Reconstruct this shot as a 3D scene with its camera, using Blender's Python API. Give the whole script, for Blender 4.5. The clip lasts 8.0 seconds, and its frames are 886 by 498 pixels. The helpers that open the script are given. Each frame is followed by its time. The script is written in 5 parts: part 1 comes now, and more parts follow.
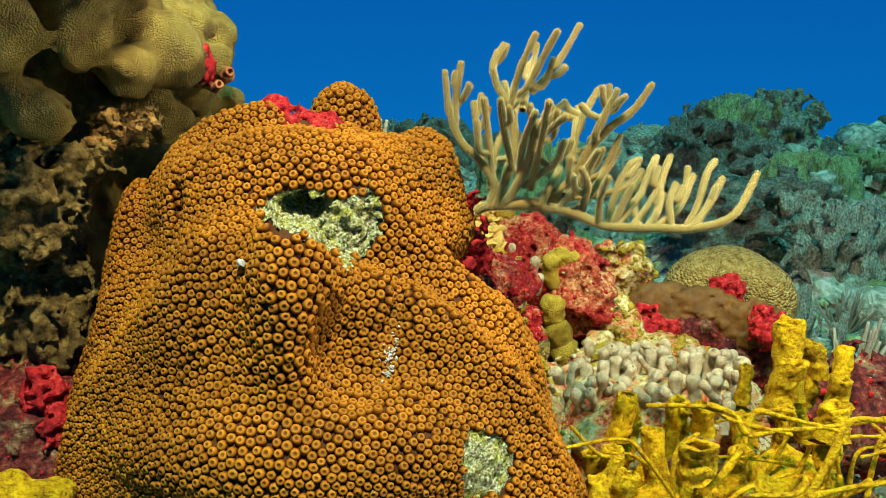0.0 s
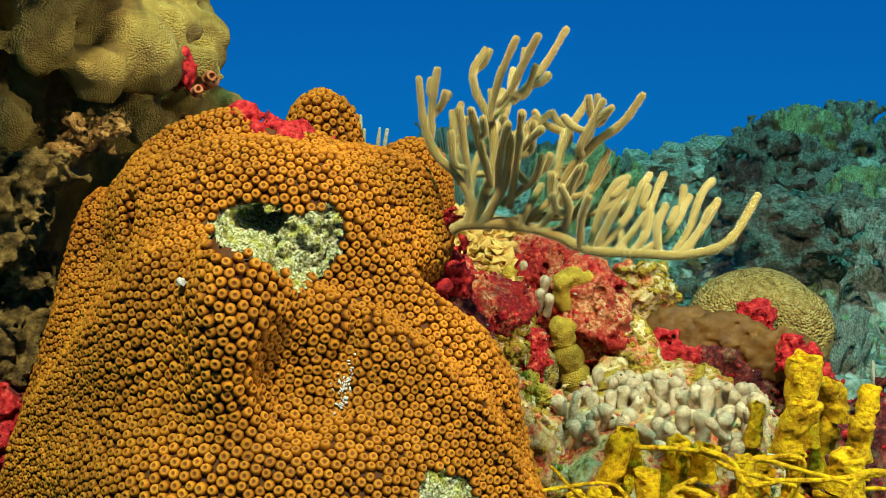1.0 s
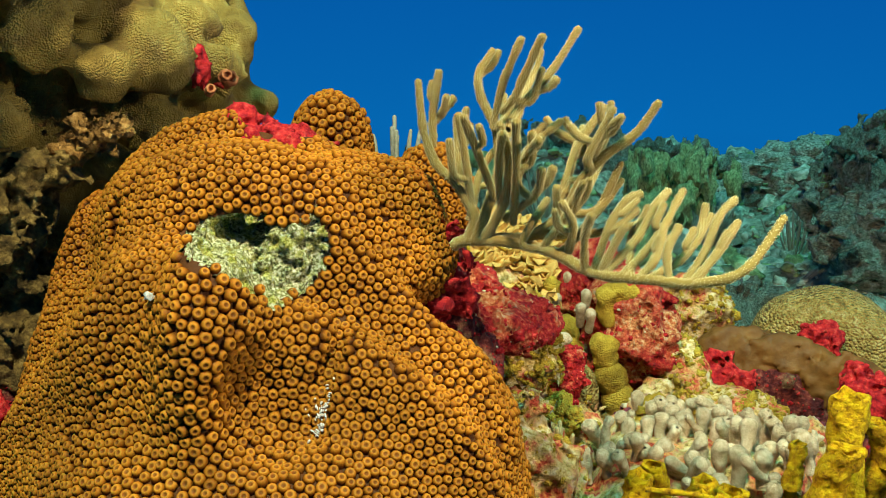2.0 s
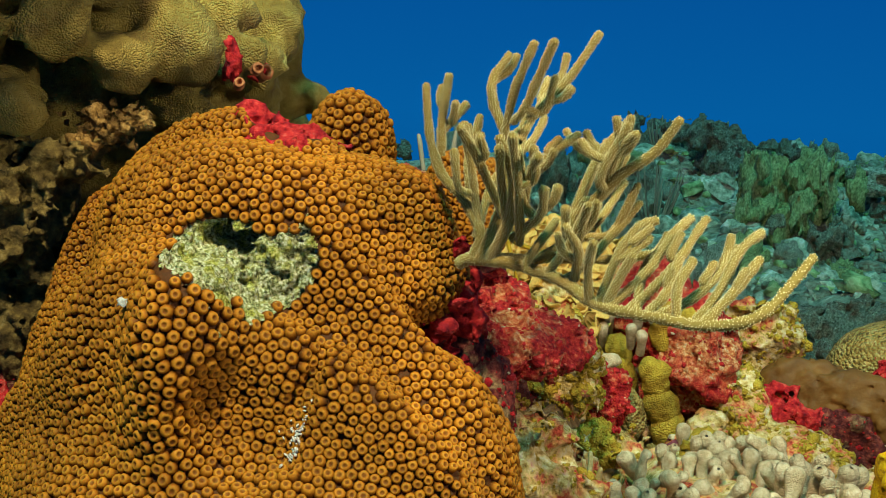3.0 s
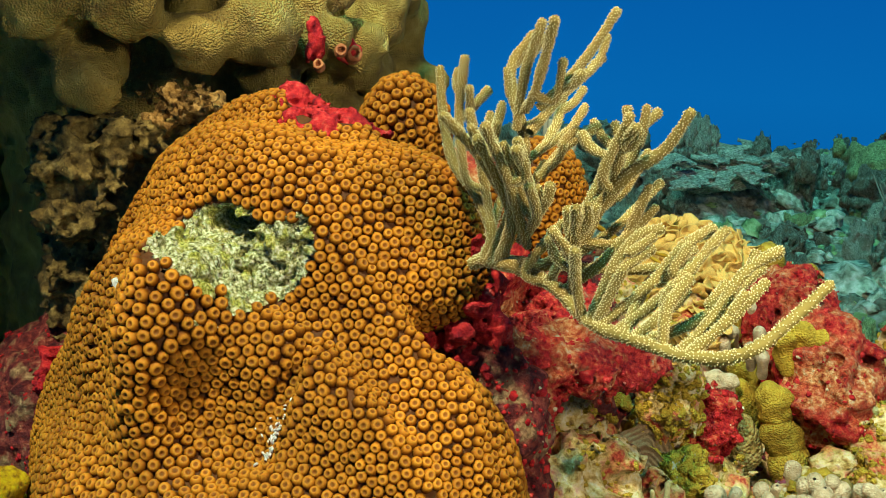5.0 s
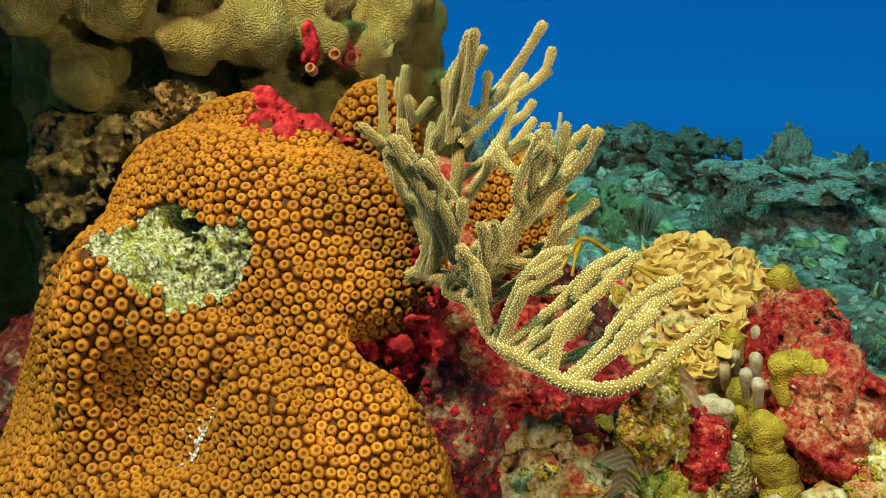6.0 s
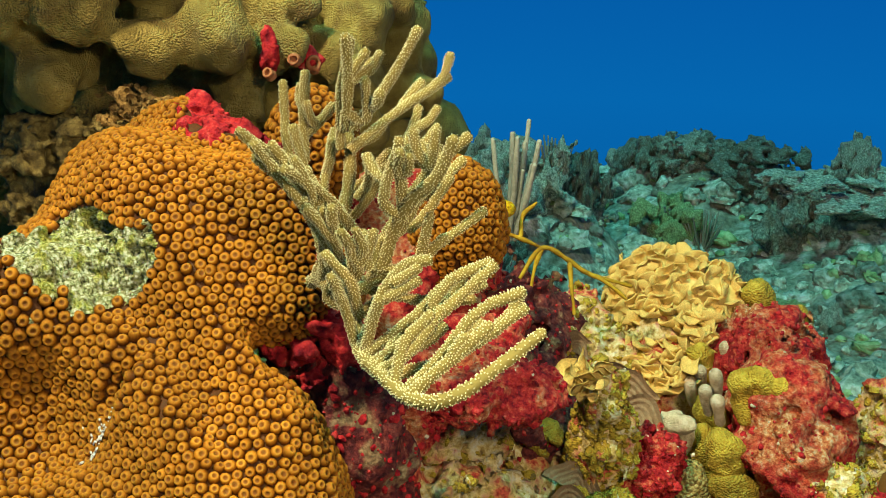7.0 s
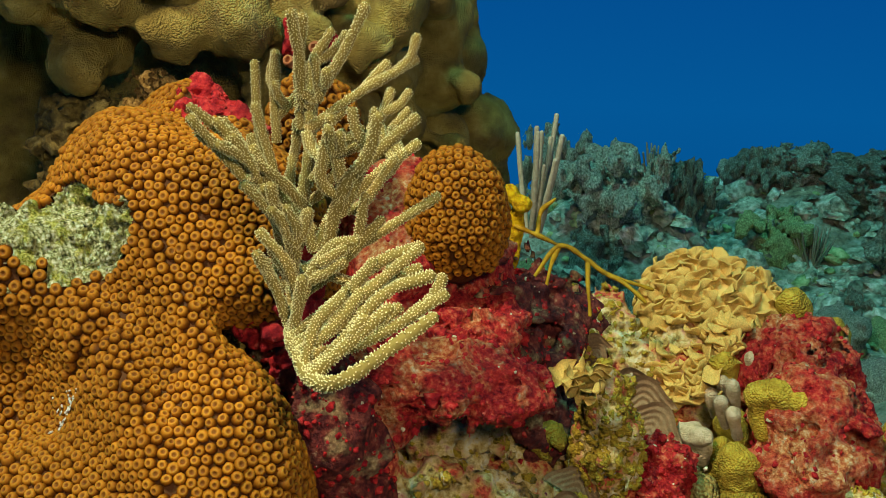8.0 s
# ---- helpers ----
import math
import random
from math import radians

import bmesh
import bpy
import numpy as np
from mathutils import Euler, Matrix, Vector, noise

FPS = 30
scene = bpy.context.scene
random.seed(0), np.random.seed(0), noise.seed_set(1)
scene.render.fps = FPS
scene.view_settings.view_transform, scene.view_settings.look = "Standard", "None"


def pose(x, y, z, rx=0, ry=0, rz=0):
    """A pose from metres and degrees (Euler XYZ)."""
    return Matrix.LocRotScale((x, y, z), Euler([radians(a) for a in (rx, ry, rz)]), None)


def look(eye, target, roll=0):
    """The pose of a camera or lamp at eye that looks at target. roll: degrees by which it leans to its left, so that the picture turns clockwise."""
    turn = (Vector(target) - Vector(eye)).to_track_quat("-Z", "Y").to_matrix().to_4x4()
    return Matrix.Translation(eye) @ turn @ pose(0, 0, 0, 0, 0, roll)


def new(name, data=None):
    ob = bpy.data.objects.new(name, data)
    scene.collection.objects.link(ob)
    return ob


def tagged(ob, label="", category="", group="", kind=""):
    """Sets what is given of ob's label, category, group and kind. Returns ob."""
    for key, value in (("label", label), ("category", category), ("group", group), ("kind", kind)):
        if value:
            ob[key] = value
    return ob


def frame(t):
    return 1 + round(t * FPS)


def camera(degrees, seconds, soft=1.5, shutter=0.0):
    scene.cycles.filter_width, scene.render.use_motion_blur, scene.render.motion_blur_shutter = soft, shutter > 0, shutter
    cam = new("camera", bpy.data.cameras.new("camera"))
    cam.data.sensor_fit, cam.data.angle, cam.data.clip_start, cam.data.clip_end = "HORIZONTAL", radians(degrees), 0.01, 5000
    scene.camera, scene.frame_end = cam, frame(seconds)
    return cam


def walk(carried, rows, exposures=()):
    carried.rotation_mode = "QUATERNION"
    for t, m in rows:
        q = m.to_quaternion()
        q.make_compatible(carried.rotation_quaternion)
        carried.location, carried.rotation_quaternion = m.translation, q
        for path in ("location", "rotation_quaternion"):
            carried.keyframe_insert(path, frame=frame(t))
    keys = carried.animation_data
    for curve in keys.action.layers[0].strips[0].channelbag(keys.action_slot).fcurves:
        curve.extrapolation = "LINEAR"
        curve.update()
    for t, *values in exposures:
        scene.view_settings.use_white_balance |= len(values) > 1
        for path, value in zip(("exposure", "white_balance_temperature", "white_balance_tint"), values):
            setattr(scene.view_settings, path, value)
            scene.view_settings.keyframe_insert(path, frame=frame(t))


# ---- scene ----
cam = camera(46.9, 8.0, soft=0.75)
METRES, EYE, TILT, LEAN, TURN = 1.0, 0.8, -15.0, 0.0, 0.0
ROWS = [
    (0.0, 0.0, 0.0, 0.0, 0.0, 0.0, -0.0),
    (0.5, 0.0517, 0.0434, 0.0055, 1.85, 0.34, 0.67),
    (1.0, 0.0984, 0.086, 0.0158, 4.07, 0.31, -1.34),
    (1.5, 0.1446, 0.1266, 0.0272, 6.94, 0.12, -1.99),
    (3.0, 0.2761, 0.2605, 0.0749, 17.22, -1.59, -5.81),
    (3.5, 0.3091, 0.3007, 0.0784, 20.87, -1.78, -6.96),
    (4.0, 0.344, 0.337, 0.0823, 25.08, -2.63, -7.39),
    (5.5, 0.4804, 0.4505, 0.1207, 35.66, -4.78, -9.21),
    (6.0, 0.5288, 0.4918, 0.1356, 38.72, -5.24, -10.32),
    (6.5, 0.5797, 0.5359, 0.1483, 41.86, -5.56, -10.59),
    (7.0, 0.6267, 0.5895, 0.1619, 43.71, -5.84, -10.98),
    (7.5, 0.6641, 0.6374, 0.1683, 46.74, -5.87, -12.17),
    (8.0, 0.6937, 0.6892, 0.1696, 51.01, -6.93, -12.49),
]
walk(cam, [(t, pose(0, 0, EYE, TILT, LEAN, TURN) @ pose(METRES * x, METRES * y, METRES * z, 90 + pitch, roll, yaw)) for t, x, y, z, yaw, pitch, roll in ROWS],
     exposures=((0.0, 0.0), (0.25, -0.25), (0.5, -0.48), (0.75, -0.25), (1.0, 0.0), (1.5, -0.08), (2.4, -0.15), (3.0, -0.42), (3.5, -0.1), (4.0, -0.2), (5.5, -0.1), (6.0, -0.15), (6.5, -0.05), (7.0, -0.12), (7.5, -0.02), (8.0, -0.6)))

# ---- water, daylight, the diver's lamp and an added fill ----
world = bpy.data.worlds.new("water")
scene.world = world
world.use_nodes = True
wn, wl = world.node_tree.nodes, world.node_tree.links
wn.clear()
w_coord = wn.new("ShaderNodeTexCoord")
w_split = wn.new("ShaderNodeSeparateXYZ")
w_map = wn.new("ShaderNodeMapRange")
w_map.inputs["From Min"].default_value, w_map.inputs["From Max"].default_value = -1.0, 1.0
w_ramp = wn.new("ShaderNodeValToRGB")
w_back = wn.new("ShaderNodeBackground")
w_out = wn.new("ShaderNodeOutputWorld")
for e, (p, c) in zip((w_ramp.color_ramp.elements[0], w_ramp.color_ramp.elements[1], *(w_ramp.color_ramp.elements.new(0.5) for _ in range(3))),
                     ((0.0, (0.001, 0.008, 0.02)), (0.36, (0.002, 0.09, 0.25)), (0.43, (0.0015, 0.145, 0.47)), (0.52, (0.001, 0.098, 0.40)), (1.0, (0.003, 0.02, 0.03)))):
    e.position, e.color = p, (*c, 1)
w_back.inputs["Strength"].default_value = 1.0
wl.new(w_coord.outputs["Generated"], w_split.inputs[0])
wl.new(w_split.outputs["Z"], w_map.inputs["Value"])
wl.new(w_map.outputs[0], w_ramp.inputs[0])
wl.new(w_ramp.outputs[0], w_back.inputs["Color"])
wl.new(w_back.outputs[0], w_out.inputs[0])

sun_data = bpy.data.lights.new("sun", "SUN")
sun_data.energy, sun_data.angle, sun_data.color = 2.9, radians(12), (0.16, 0.74, 0.74)
sun = new("sun", sun_data)
sun.matrix_world = look((0.15, 0.58, 2.20), (0.0, 1.1, 0.45))

lamp_data = bpy.data.lights.new("dive_and_fill_lamp", "AREA")
lamp_data.shape, lamp_data.size, lamp_data.energy, lamp_data.color = "DISK", 0.14, 52.0, (1.0, 0.84, 0.60)
# the weaker second lamp is an added fill, low right, for the rubble
for eye, watts in (((0.0, 0.32, 2.08), 53.0), ((0.92, 0.70, 1.02), 9.5)):
    one = lamp_data.copy()
    one.energy = watts
    lamp = new("dive_and_fill_lamp", one)
    lamp.matrix_world = look(eye, (0.0, 1.2, 0.45))


from mathutils.kdtree import KDTree


# ---- number tools ----
RNG = np.random.default_rng(7)
LATTICE = RNG.random((64, 64, 64))


def vnoise(p, scale, seed=0):
    """Smooth noise, -1 to 1, of points (n, 3); scale: lumps per metre."""
    q = p * scale + np.array((seed * 13.7 + 100, seed * 7.3 + 100, seed * 3.1 + 100))
    i = np.floor(q).astype(int)
    f = q - i
    f = f * f * (3 - 2 * f)
    a, b = i % 64, (i + 1) % 64
    r = 0
    for dx in (0, 1):
        wx = f[:, 0] if dx else 1 - f[:, 0]
        ix = b[:, 0] if dx else a[:, 0]
        for dy in (0, 1):
            wy = f[:, 1] if dy else 1 - f[:, 1]
            iy = b[:, 1] if dy else a[:, 1]
            r = r + wx * wy * (LATTICE[ix, iy, a[:, 2]] * (1 - f[:, 2]) + LATTICE[ix, iy, b[:, 2]] * f[:, 2])
    return r * 2 - 1


def fbm(p, scale, octaves=4, seed=0, gain=0.5):
    r, g = 0, 1.0
    for o in range(octaves):
        r = r + g * vnoise(p, scale * 2.03 ** o, seed + o)
        g *= gain
    return r


def ell(p, c, r):
    """Distance, about, to an ellipsoid."""
    q = p - np.array(c)
    r = np.array(r)
    k0 = np.linalg.norm(q / r, axis=1)
    k1 = np.linalg.norm(q / (r * r), axis=1) + 1e-9
    return k0 * (k0 - 1) / k1


def rod(p, a, b, ra, rb):
    """Distance to a tapered rod with round ends."""
    a, b = np.array(a, float), np.array(b, float)
    h = np.clip((p - a) @ (b - a) / ((b - a) @ (b - a)), 0, 1)
    return np.linalg.norm(p - a - h[:, None] * (b - a), axis=1) - (ra + (rb - ra) * h)


def smin(a, b, k):
    h = np.clip(0.5 + 0.5 * (b - a) / k, 0, 1)
    return b + (a - b) * h - k * h * (1 - h)


def smax(a, b, k):
    return -smin(-a, -b, k)


def skin(sdf, lo, hi, step):
    """The zero surface of sdf inside a box, as vertices and quads (surface nets)."""
    axes = [np.arange(l, h + step, step) for l, h in zip(lo, hi)]
    n = [len(a) for a in axes]
    grid = np.stack(np.meshgrid(*axes, indexing="ij"), -1).reshape(-1, 3)
    v = np.concatenate([sdf(c) for c in np.array_split(grid, max(1, len(grid) // 200000))]).reshape(n)
    ins = v < 0
    cell = np.zeros([k - 1 for k in n], int)
    sl = lambda d: slice(d, d - 1 if d == 0 else None)
    corners = [(i, j, k) for i in (0, 1) for j in (0, 1) for k in (0, 1)]
    for i, j, k in corners:
        cell += ins[sl(i), sl(j), sl(k)]
    act = (cell > 0) & (cell < 8)
    idx = np.full(act.shape, -1)
    ai = np.argwhere(act)
    idx[tuple(ai.T)] = np.arange(len(ai))
    tot, cnt = np.zeros((len(ai), 3)), np.zeros(len(ai))
    for a in corners:
        for ax in range(3):
            if a[ax]:
                continue
            b = list(a)
            b[ax] = 1
            va, vb = v[tuple((ai + a).T)], v[tuple((ai + b).T)]
            m = (va < 0) != (vb < 0)
            t = np.where(m, va / np.where(m, va - vb, 1), 0)
            pos = ai + np.array(a, float)
            pos[:, ax] += t
            tot += pos * m[:, None]
            cnt += m
    verts = tot / cnt[:, None] * step + np.array([a[0] for a in axes])
    quads = []
    for ax in range(3):
        o1, o2 = [d for d in range(3) if d != ax]
        s0, s1 = [slice(None)] * 3, [slice(None)] * 3
        s0[ax], s1[ax] = slice(0, -1), slice(1, None)
        ch = ins[tuple(s0)] != ins[tuple(s1)]
        e = np.argwhere(ch)
        e = e[(e[:, o1] > 0) & (e[:, o2] > 0) & (e[:, o1] < n[o1] - 1) & (e[:, o2] < n[o2] - 1)]
        q = []
        for d1, d2 in ((-1, -1), (0, -1), (0, 0), (-1, 0)):
            c = e.copy()
            c[:, o1] += d1
            c[:, o2] += d2
            q.append(idx[tuple(c.T)])
        q = np.stack(q, 1)
        flip = ins[tuple(e.T)]
        if ax == 1:
            flip = ~flip
        q[~flip] = q[~flip][:, ::-1]
        quads.append(q)
    return verts, np.concatenate(quads)


def normals_of(sdf, p, h=0.002):
    g = np.stack([sdf(p + d) - sdf(p - d) for d in np.eye(3) * h], 1)
    return g / (np.linalg.norm(g, axis=1, keepdims=True) + 1e-12)


def mesh_of(name, verts, faces, smooth=True, tint=None):
    """A mesh from arrays; faces all of one size. tint: a value for each vertex, kept as the attribute "tint"."""
    me = bpy.data.meshes.new(name)
    verts, faces = np.asarray(verts, np.float32), np.asarray(faces, np.int32)
    k = faces.shape[1]
    me.vertices.add(len(verts))
    me.vertices.foreach_set("co", verts.ravel())
    me.loops.add(faces.size)
    me.loops.foreach_set("vertex_index", faces.ravel())
    me.polygons.add(len(faces))
    me.polygons.foreach_set("loop_start", np.arange(0, faces.size, k, dtype=np.int32))
    me.polygons.foreach_set("use_smooth", np.full(len(faces), smooth))
    if tint is not None:
        at = me.attributes.new("tint", "FLOAT", "POINT")
        at.data.foreach_set("value", np.asarray(tint, np.float32))
    me.update(calc_edges=True)
    me.validate()
    return me


def split_mesh(verts, quads, mask):
    """Two (verts, quads): faces whose corners all lie in the mask, and the rest."""
    inside = mask[quads].all(1)
    out = []
    for sel in (inside, ~inside):
        q = quads[sel]
        used, inv = np.unique(q, return_inverse=True)
        out.append((verts[used], inv.reshape(q.shape)))
    return out


def thing(name, label, category, group="", at=(0, 0, 0)):
    ob = new(name)
    ob.location = at
    ob.empty_display_size = 0.02
    return tagged(ob, label, category, group)


def part(name, me, material, parent, label="", kind=""):
    ob = new(name, me)
    if not me.materials:
        me.materials.append(material)
    ob.parent = parent
    ob.matrix_parent_inverse = Matrix.Translation(-Vector(parent.location)) if parent.type == "EMPTY" else Matrix()
    return tagged(ob, label, kind=kind)


def lone(name, me, material, label, category, group="", kind=""):
    ob = new(name, me)
    if not me.materials:
        me.materials.append(material)
    return tagged(ob, label, category, group, kind)


def scatter(verts, quads, count, seed):
    """count random places on a skin, by area."""
    r = np.random.default_rng(seed)
    tri = np.concatenate([quads[:, [0, 1, 2]], quads[:, [0, 2, 3]]])
    a, b, c = verts[tri[:, 0]], verts[tri[:, 1]], verts[tri[:, 2]]
    area = np.linalg.norm(np.cross(b - a, c - a), axis=1)
    t = r.choice(len(tri), count, p=area / area.sum())
    u, w = r.random((2, count))
    s = u + w > 1
    u[s], w[s] = 1 - u[s], 1 - w[s]
    return a[t] + u[:, None] * (b - a)[t] + w[:, None] * (c - a)[t]


def thin_out(p, gap):
    """Keep places that lie at least their gap from those kept before."""
    g = float(np.max(gap))
    cells, keep = {}, []
    pl, gl = p.tolist(), np.broadcast_to(gap, len(p)).tolist()
    for i, (x, y, z) in enumerate(pl):
        cx, cy, cz = int(x // g), int(y // g), int(z // g)
        ok, d2 = True, gl[i] ** 2
        for dx in (-1, 0, 1):
            for dy in (-1, 0, 1):
                for dz in (-1, 0, 1):
                    for j in cells.get((cx + dx, cy + dy, cz + dz), ()):
                        q = pl[j]
                        if (q[0] - x) ** 2 + (q[1] - y) ** 2 + (q[2] - z) ** 2 < d2:
                            ok = False
                            break
                    if not ok:
                        break
                if not ok:
                    break
            if not ok:
                break
        if ok:
            cells.setdefault((cx, cy, cz), []).append(i)
            keep.append(i)
    return np.array(keep)


def frames_on(n, spin):
    """Turns (k, 3, 3) whose third column is n, spun round it."""
    ref = np.where(np.abs(n[:, 2:3]) < 0.9, np.array([[0, 0, 1.0]]), np.array([[1.0, 0, 0]]))
    x = np.cross(ref, n)
    x /= np.linalg.norm(x, axis=1, keepdims=True)
    y = np.cross(n, x)
    c, s = np.cos(spin)[:, None], np.sin(spin)[:, None]
    return np.stack([x * c + y * s, y * c - x * s, n], 2)


def stamp(sv, sf, places, turns, sizes):
    """One small shape set at many places: joined verts, faces."""
    v = np.einsum("kij,kvj->kvi", turns, sv[None] * np.asarray(sizes)[:, None, None] if np.ndim(sizes) == 1 else sv[None] * sizes[:, None, :]) + places[:, None]
    f = sf[None] + (np.arange(len(places)) * len(sv))[:, None, None]
    return v.reshape(-1, 3), f.reshape(-1, sf.shape[1])


def tube(path, radii, sides=10, wob=0.0, seed=0, rows=None):
    """A tapered tube along a smooth path through the given places, with a rounded tip: verts, quads."""
    path = np.array(path, float)
    radii = np.interp(np.linspace(0, 1, len(path)), np.linspace(0, 1, len(radii)), radii)
    k = len(path)
    rows = rows or max(8, k * 6)
    t = np.linspace(0, k - 1, rows)
    i = np.clip(t.astype(int), 0, k - 2)
    f = (t - i)[:, None]
    ext = np.vstack([2 * path[0] - path[1], path, 2 * path[-1] - path[-2]])
    p0, p1, p2, p3 = ext[i], ext[i + 1], ext[i + 2], ext[i + 3]
    c = 0.5 * (2 * p1 + (p2 - p0) * f + (2 * p0 - 5 * p1 + 4 * p2 - p3) * f ** 2 + (3 * p1 - p0 - 3 * p2 + p3) * f ** 3)
    r = np.interp(t, np.arange(k), radii)
    d = np.gradient(c, axis=0)
    d /= np.linalg.norm(d, axis=1, keepdims=True) + 1e-12
    tip, td = c[-1], d[-1]
    for a in (0.45, 0.8, 0.95, 1.0):
        c = np.vstack([c, tip + td * radii[-1] * a])
        r = np.append(r, radii[-1] * math.sqrt(max(0.0, 1 - a * a)) + 1e-5)
        d = np.vstack([d, td])
    u = np.cross(d[0], (0.31, 0.77, 0.55))
    us = []
    for dd in d:
        u = u - dd * (u @ dd)
        u = u / np.linalg.norm(u)
        us.append(u)
    us = np.array(us)
    ws = np.cross(d, us)
    a = np.linspace(0, 2 * math.pi, sides, endpoint=False)
    ring = us[:, None] * np.cos(a)[None, :, None] + ws[:, None] * np.sin(a)[None, :, None]
    v = c[:, None] + ring * r[:, None, None]
    v = v.reshape(-1, 3)
    if wob:
        v = v + ring.reshape(-1, 3) * (vnoise(v, 90, seed) * wob)[:, None]
    m = len(c)
    q = [(j * sides + s, j * sides + (s + 1) % sides, (j + 1) * sides + (s + 1) % sides, (j + 1) * sides + s) for j in range(m - 1) for s in range(sides)]
    return v, np.array(q)


def join(*pieces):
    vs, fs, n = [], [], 0
    for v, f in pieces:
        vs.append(v)
        fs.append(f + n)
        n += len(v)
    return np.concatenate(vs), np.concatenate(fs)


# ---- materials ----
def mat(name, ramp, scale=40.0, detail=6.0, rough=0.75, bump=0.4, bump_scale=None, cells=0.0, cell_depth=0.5, tint=False, patch=None, dist=0.004, spec=0.25, blotch=0.25, sharp=None, grey=None):
    """A node material. ramp: (position, colour) by a noise of that scale, or by the vertices' tint; patch: (scale, low, high, ramp) a second
    set of colours in patches; cells: round dimples per metre in the relief; blotch: how far a slow noise lightens and darkens."""
    m = bpy.data.materials.new(name)
    m.use_nodes = True
    n, l = m.node_tree.nodes, m.node_tree.links
    n.clear()
    out, bs = n.new("ShaderNodeOutputMaterial"), n.new("ShaderNodeBsdfPrincipled")
    l.new(bs.outputs[0], out.inputs[0])
    bs.inputs["Roughness"].default_value = rough
    bs.inputs["Specular IOR Level"].default_value = spec
    co = n.new("ShaderNodeTexCoord")

    def noise_node(s, d=6.0, r=0.6):
        t = n.new("ShaderNodeTexNoise")
        t.inputs["Scale"].default_value, t.inputs["Detail"].default_value, t.inputs["Roughness"].default_value = s, d, r
        l.new(co.outputs["Object"], t.inputs["Vector"])
        return t.outputs["Fac"]

    def ramp_node(fac, stops):
        t = n.new("ShaderNodeValToRGB")
        el = t.color_ramp.elements
        while len(el) < len(stops):
            el.new(0.5)
        for e, (p, c) in zip(el, stops):
            e.position, e.color = p, (*c, 1)
        l.new(fac, t.inputs[0])
        return t.outputs[0]

    def mix_node(kind, fac, a, b):
        t = n.new("ShaderNodeMix")
        t.data_type, t.blend_type = "RGBA", kind
        for v, s in ((fac, t.inputs[0]), (a, t.inputs[6]), (b, t.inputs[7])):
            if isinstance(v, (int, float)):
                s.default_value = v
            elif isinstance(v, tuple):
                s.default_value = (*v, 1)
            else:
                l.new(v, s)
        return t.outputs[2]

    if tint:
        at = n.new("ShaderNodeAttribute")
        at.attribute_name = "tint"
        base = ramp_node(at.outputs["Fac"], ramp)
    else:
        base = ramp_node(noise_node(scale, detail), ramp)
    if patch:
        ps, lo, hi, stops = patch
        mr = n.new("ShaderNodeMapRange")
        mr.inputs["From Min"].default_value, mr.inputs["From Max"].default_value = lo, hi
        l.new(noise_node(ps, 5.0, 0.55), mr.inputs["Value"])
        base = mix_node("MIX", mr.outputs[0], base, ramp_node(noise_node(scale * 1.3, detail), stops))
    if blotch:
        slow = ramp_node(noise_node(9.0, 3.0), ((0.3, (1 - blotch,) * 3), (0.7, (1 + blotch * 0.6,) * 3)))
        base = mix_node("MULTIPLY", 1.0, base, slow)
        info = n.new("ShaderNodeObjectInfo")
        vary = ramp_node(info.outputs["Random"], ((0.0, (1 - blotch * 0.5,) * 3), (1.0, (1 + blotch * 0.3,) * 3)))
        base = mix_node("MULTIPLY", 1.0, base, vary)
        if tint:
            geo = n.new("ShaderNodeNewGeometry")
            each = ramp_node(geo.outputs["Random Per Island"], ((0.0, (0.78, 0.74, 0.72)), (1.0, (1.14, 1.18, 1.2))))
            base = mix_node("MULTIPLY", 1.0, base, each)
    l.new(base, bs.inputs["Base Color"])
    if bump:
        h = noise_node(bump_scale or scale * 4, 8.0, 0.65)
        if cells:
            vo = n.new("ShaderNodeTexVoronoi")
            vo.inputs["Scale"].default_value = cells
            l.new(co.outputs["Object"], vo.inputs["Vector"])
            ad = n.new("ShaderNodeMath")
            ad.operation = "MULTIPLY_ADD"
            ad.inputs[1].default_value = -cell_depth * 2
            l.new(vo.outputs["Distance"], ad.inputs[0])
            l.new(h, ad.inputs[2])
            h = ad.outputs[0]
        b = n.new("ShaderNodeBump")
        b.inputs["Strength"].default_value, b.inputs["Distance"].default_value = bump, dist
        l.new(h, b.inputs["Height"])
        l.new(b.outputs[0], bs.inputs["Normal"])
    return m


# brown tissue, darkened further to paint the shade between polyps
TISSUE = mat("shaded_coral_tissue", ((0.25, (0.05, 0.016, 0.001)), (0.75, (0.12, 0.038, 0.003))), 120, bump=0.5, dist=0.002)
# the dark foot paints gap shade; rim and mouth tones are its own
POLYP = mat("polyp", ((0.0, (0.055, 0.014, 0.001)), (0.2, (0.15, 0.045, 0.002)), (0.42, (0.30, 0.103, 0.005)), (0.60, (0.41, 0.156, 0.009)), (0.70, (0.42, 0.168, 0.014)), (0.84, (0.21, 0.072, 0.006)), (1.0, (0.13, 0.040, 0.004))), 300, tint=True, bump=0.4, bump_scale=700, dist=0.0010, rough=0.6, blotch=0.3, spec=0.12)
DEAD = mat("dead_coral", ((0.36, (0.05, 0.055, 0.02)), (0.45, (0.26, 0.27, 0.08)), (0.53, (0.56, 0.57, 0.26)), (0.62, (0.86, 0.87, 0.64))), 330, detail=8, bump=1.0, dist=0.006, bump_scale=420, patch=(60, 0.50, 0.60, ((0.36, (0.10, 0.12, 0.015)), (0.5, (0.42, 0.42, 0.05)), (0.62, (0.74, 0.72, 0.24)))))
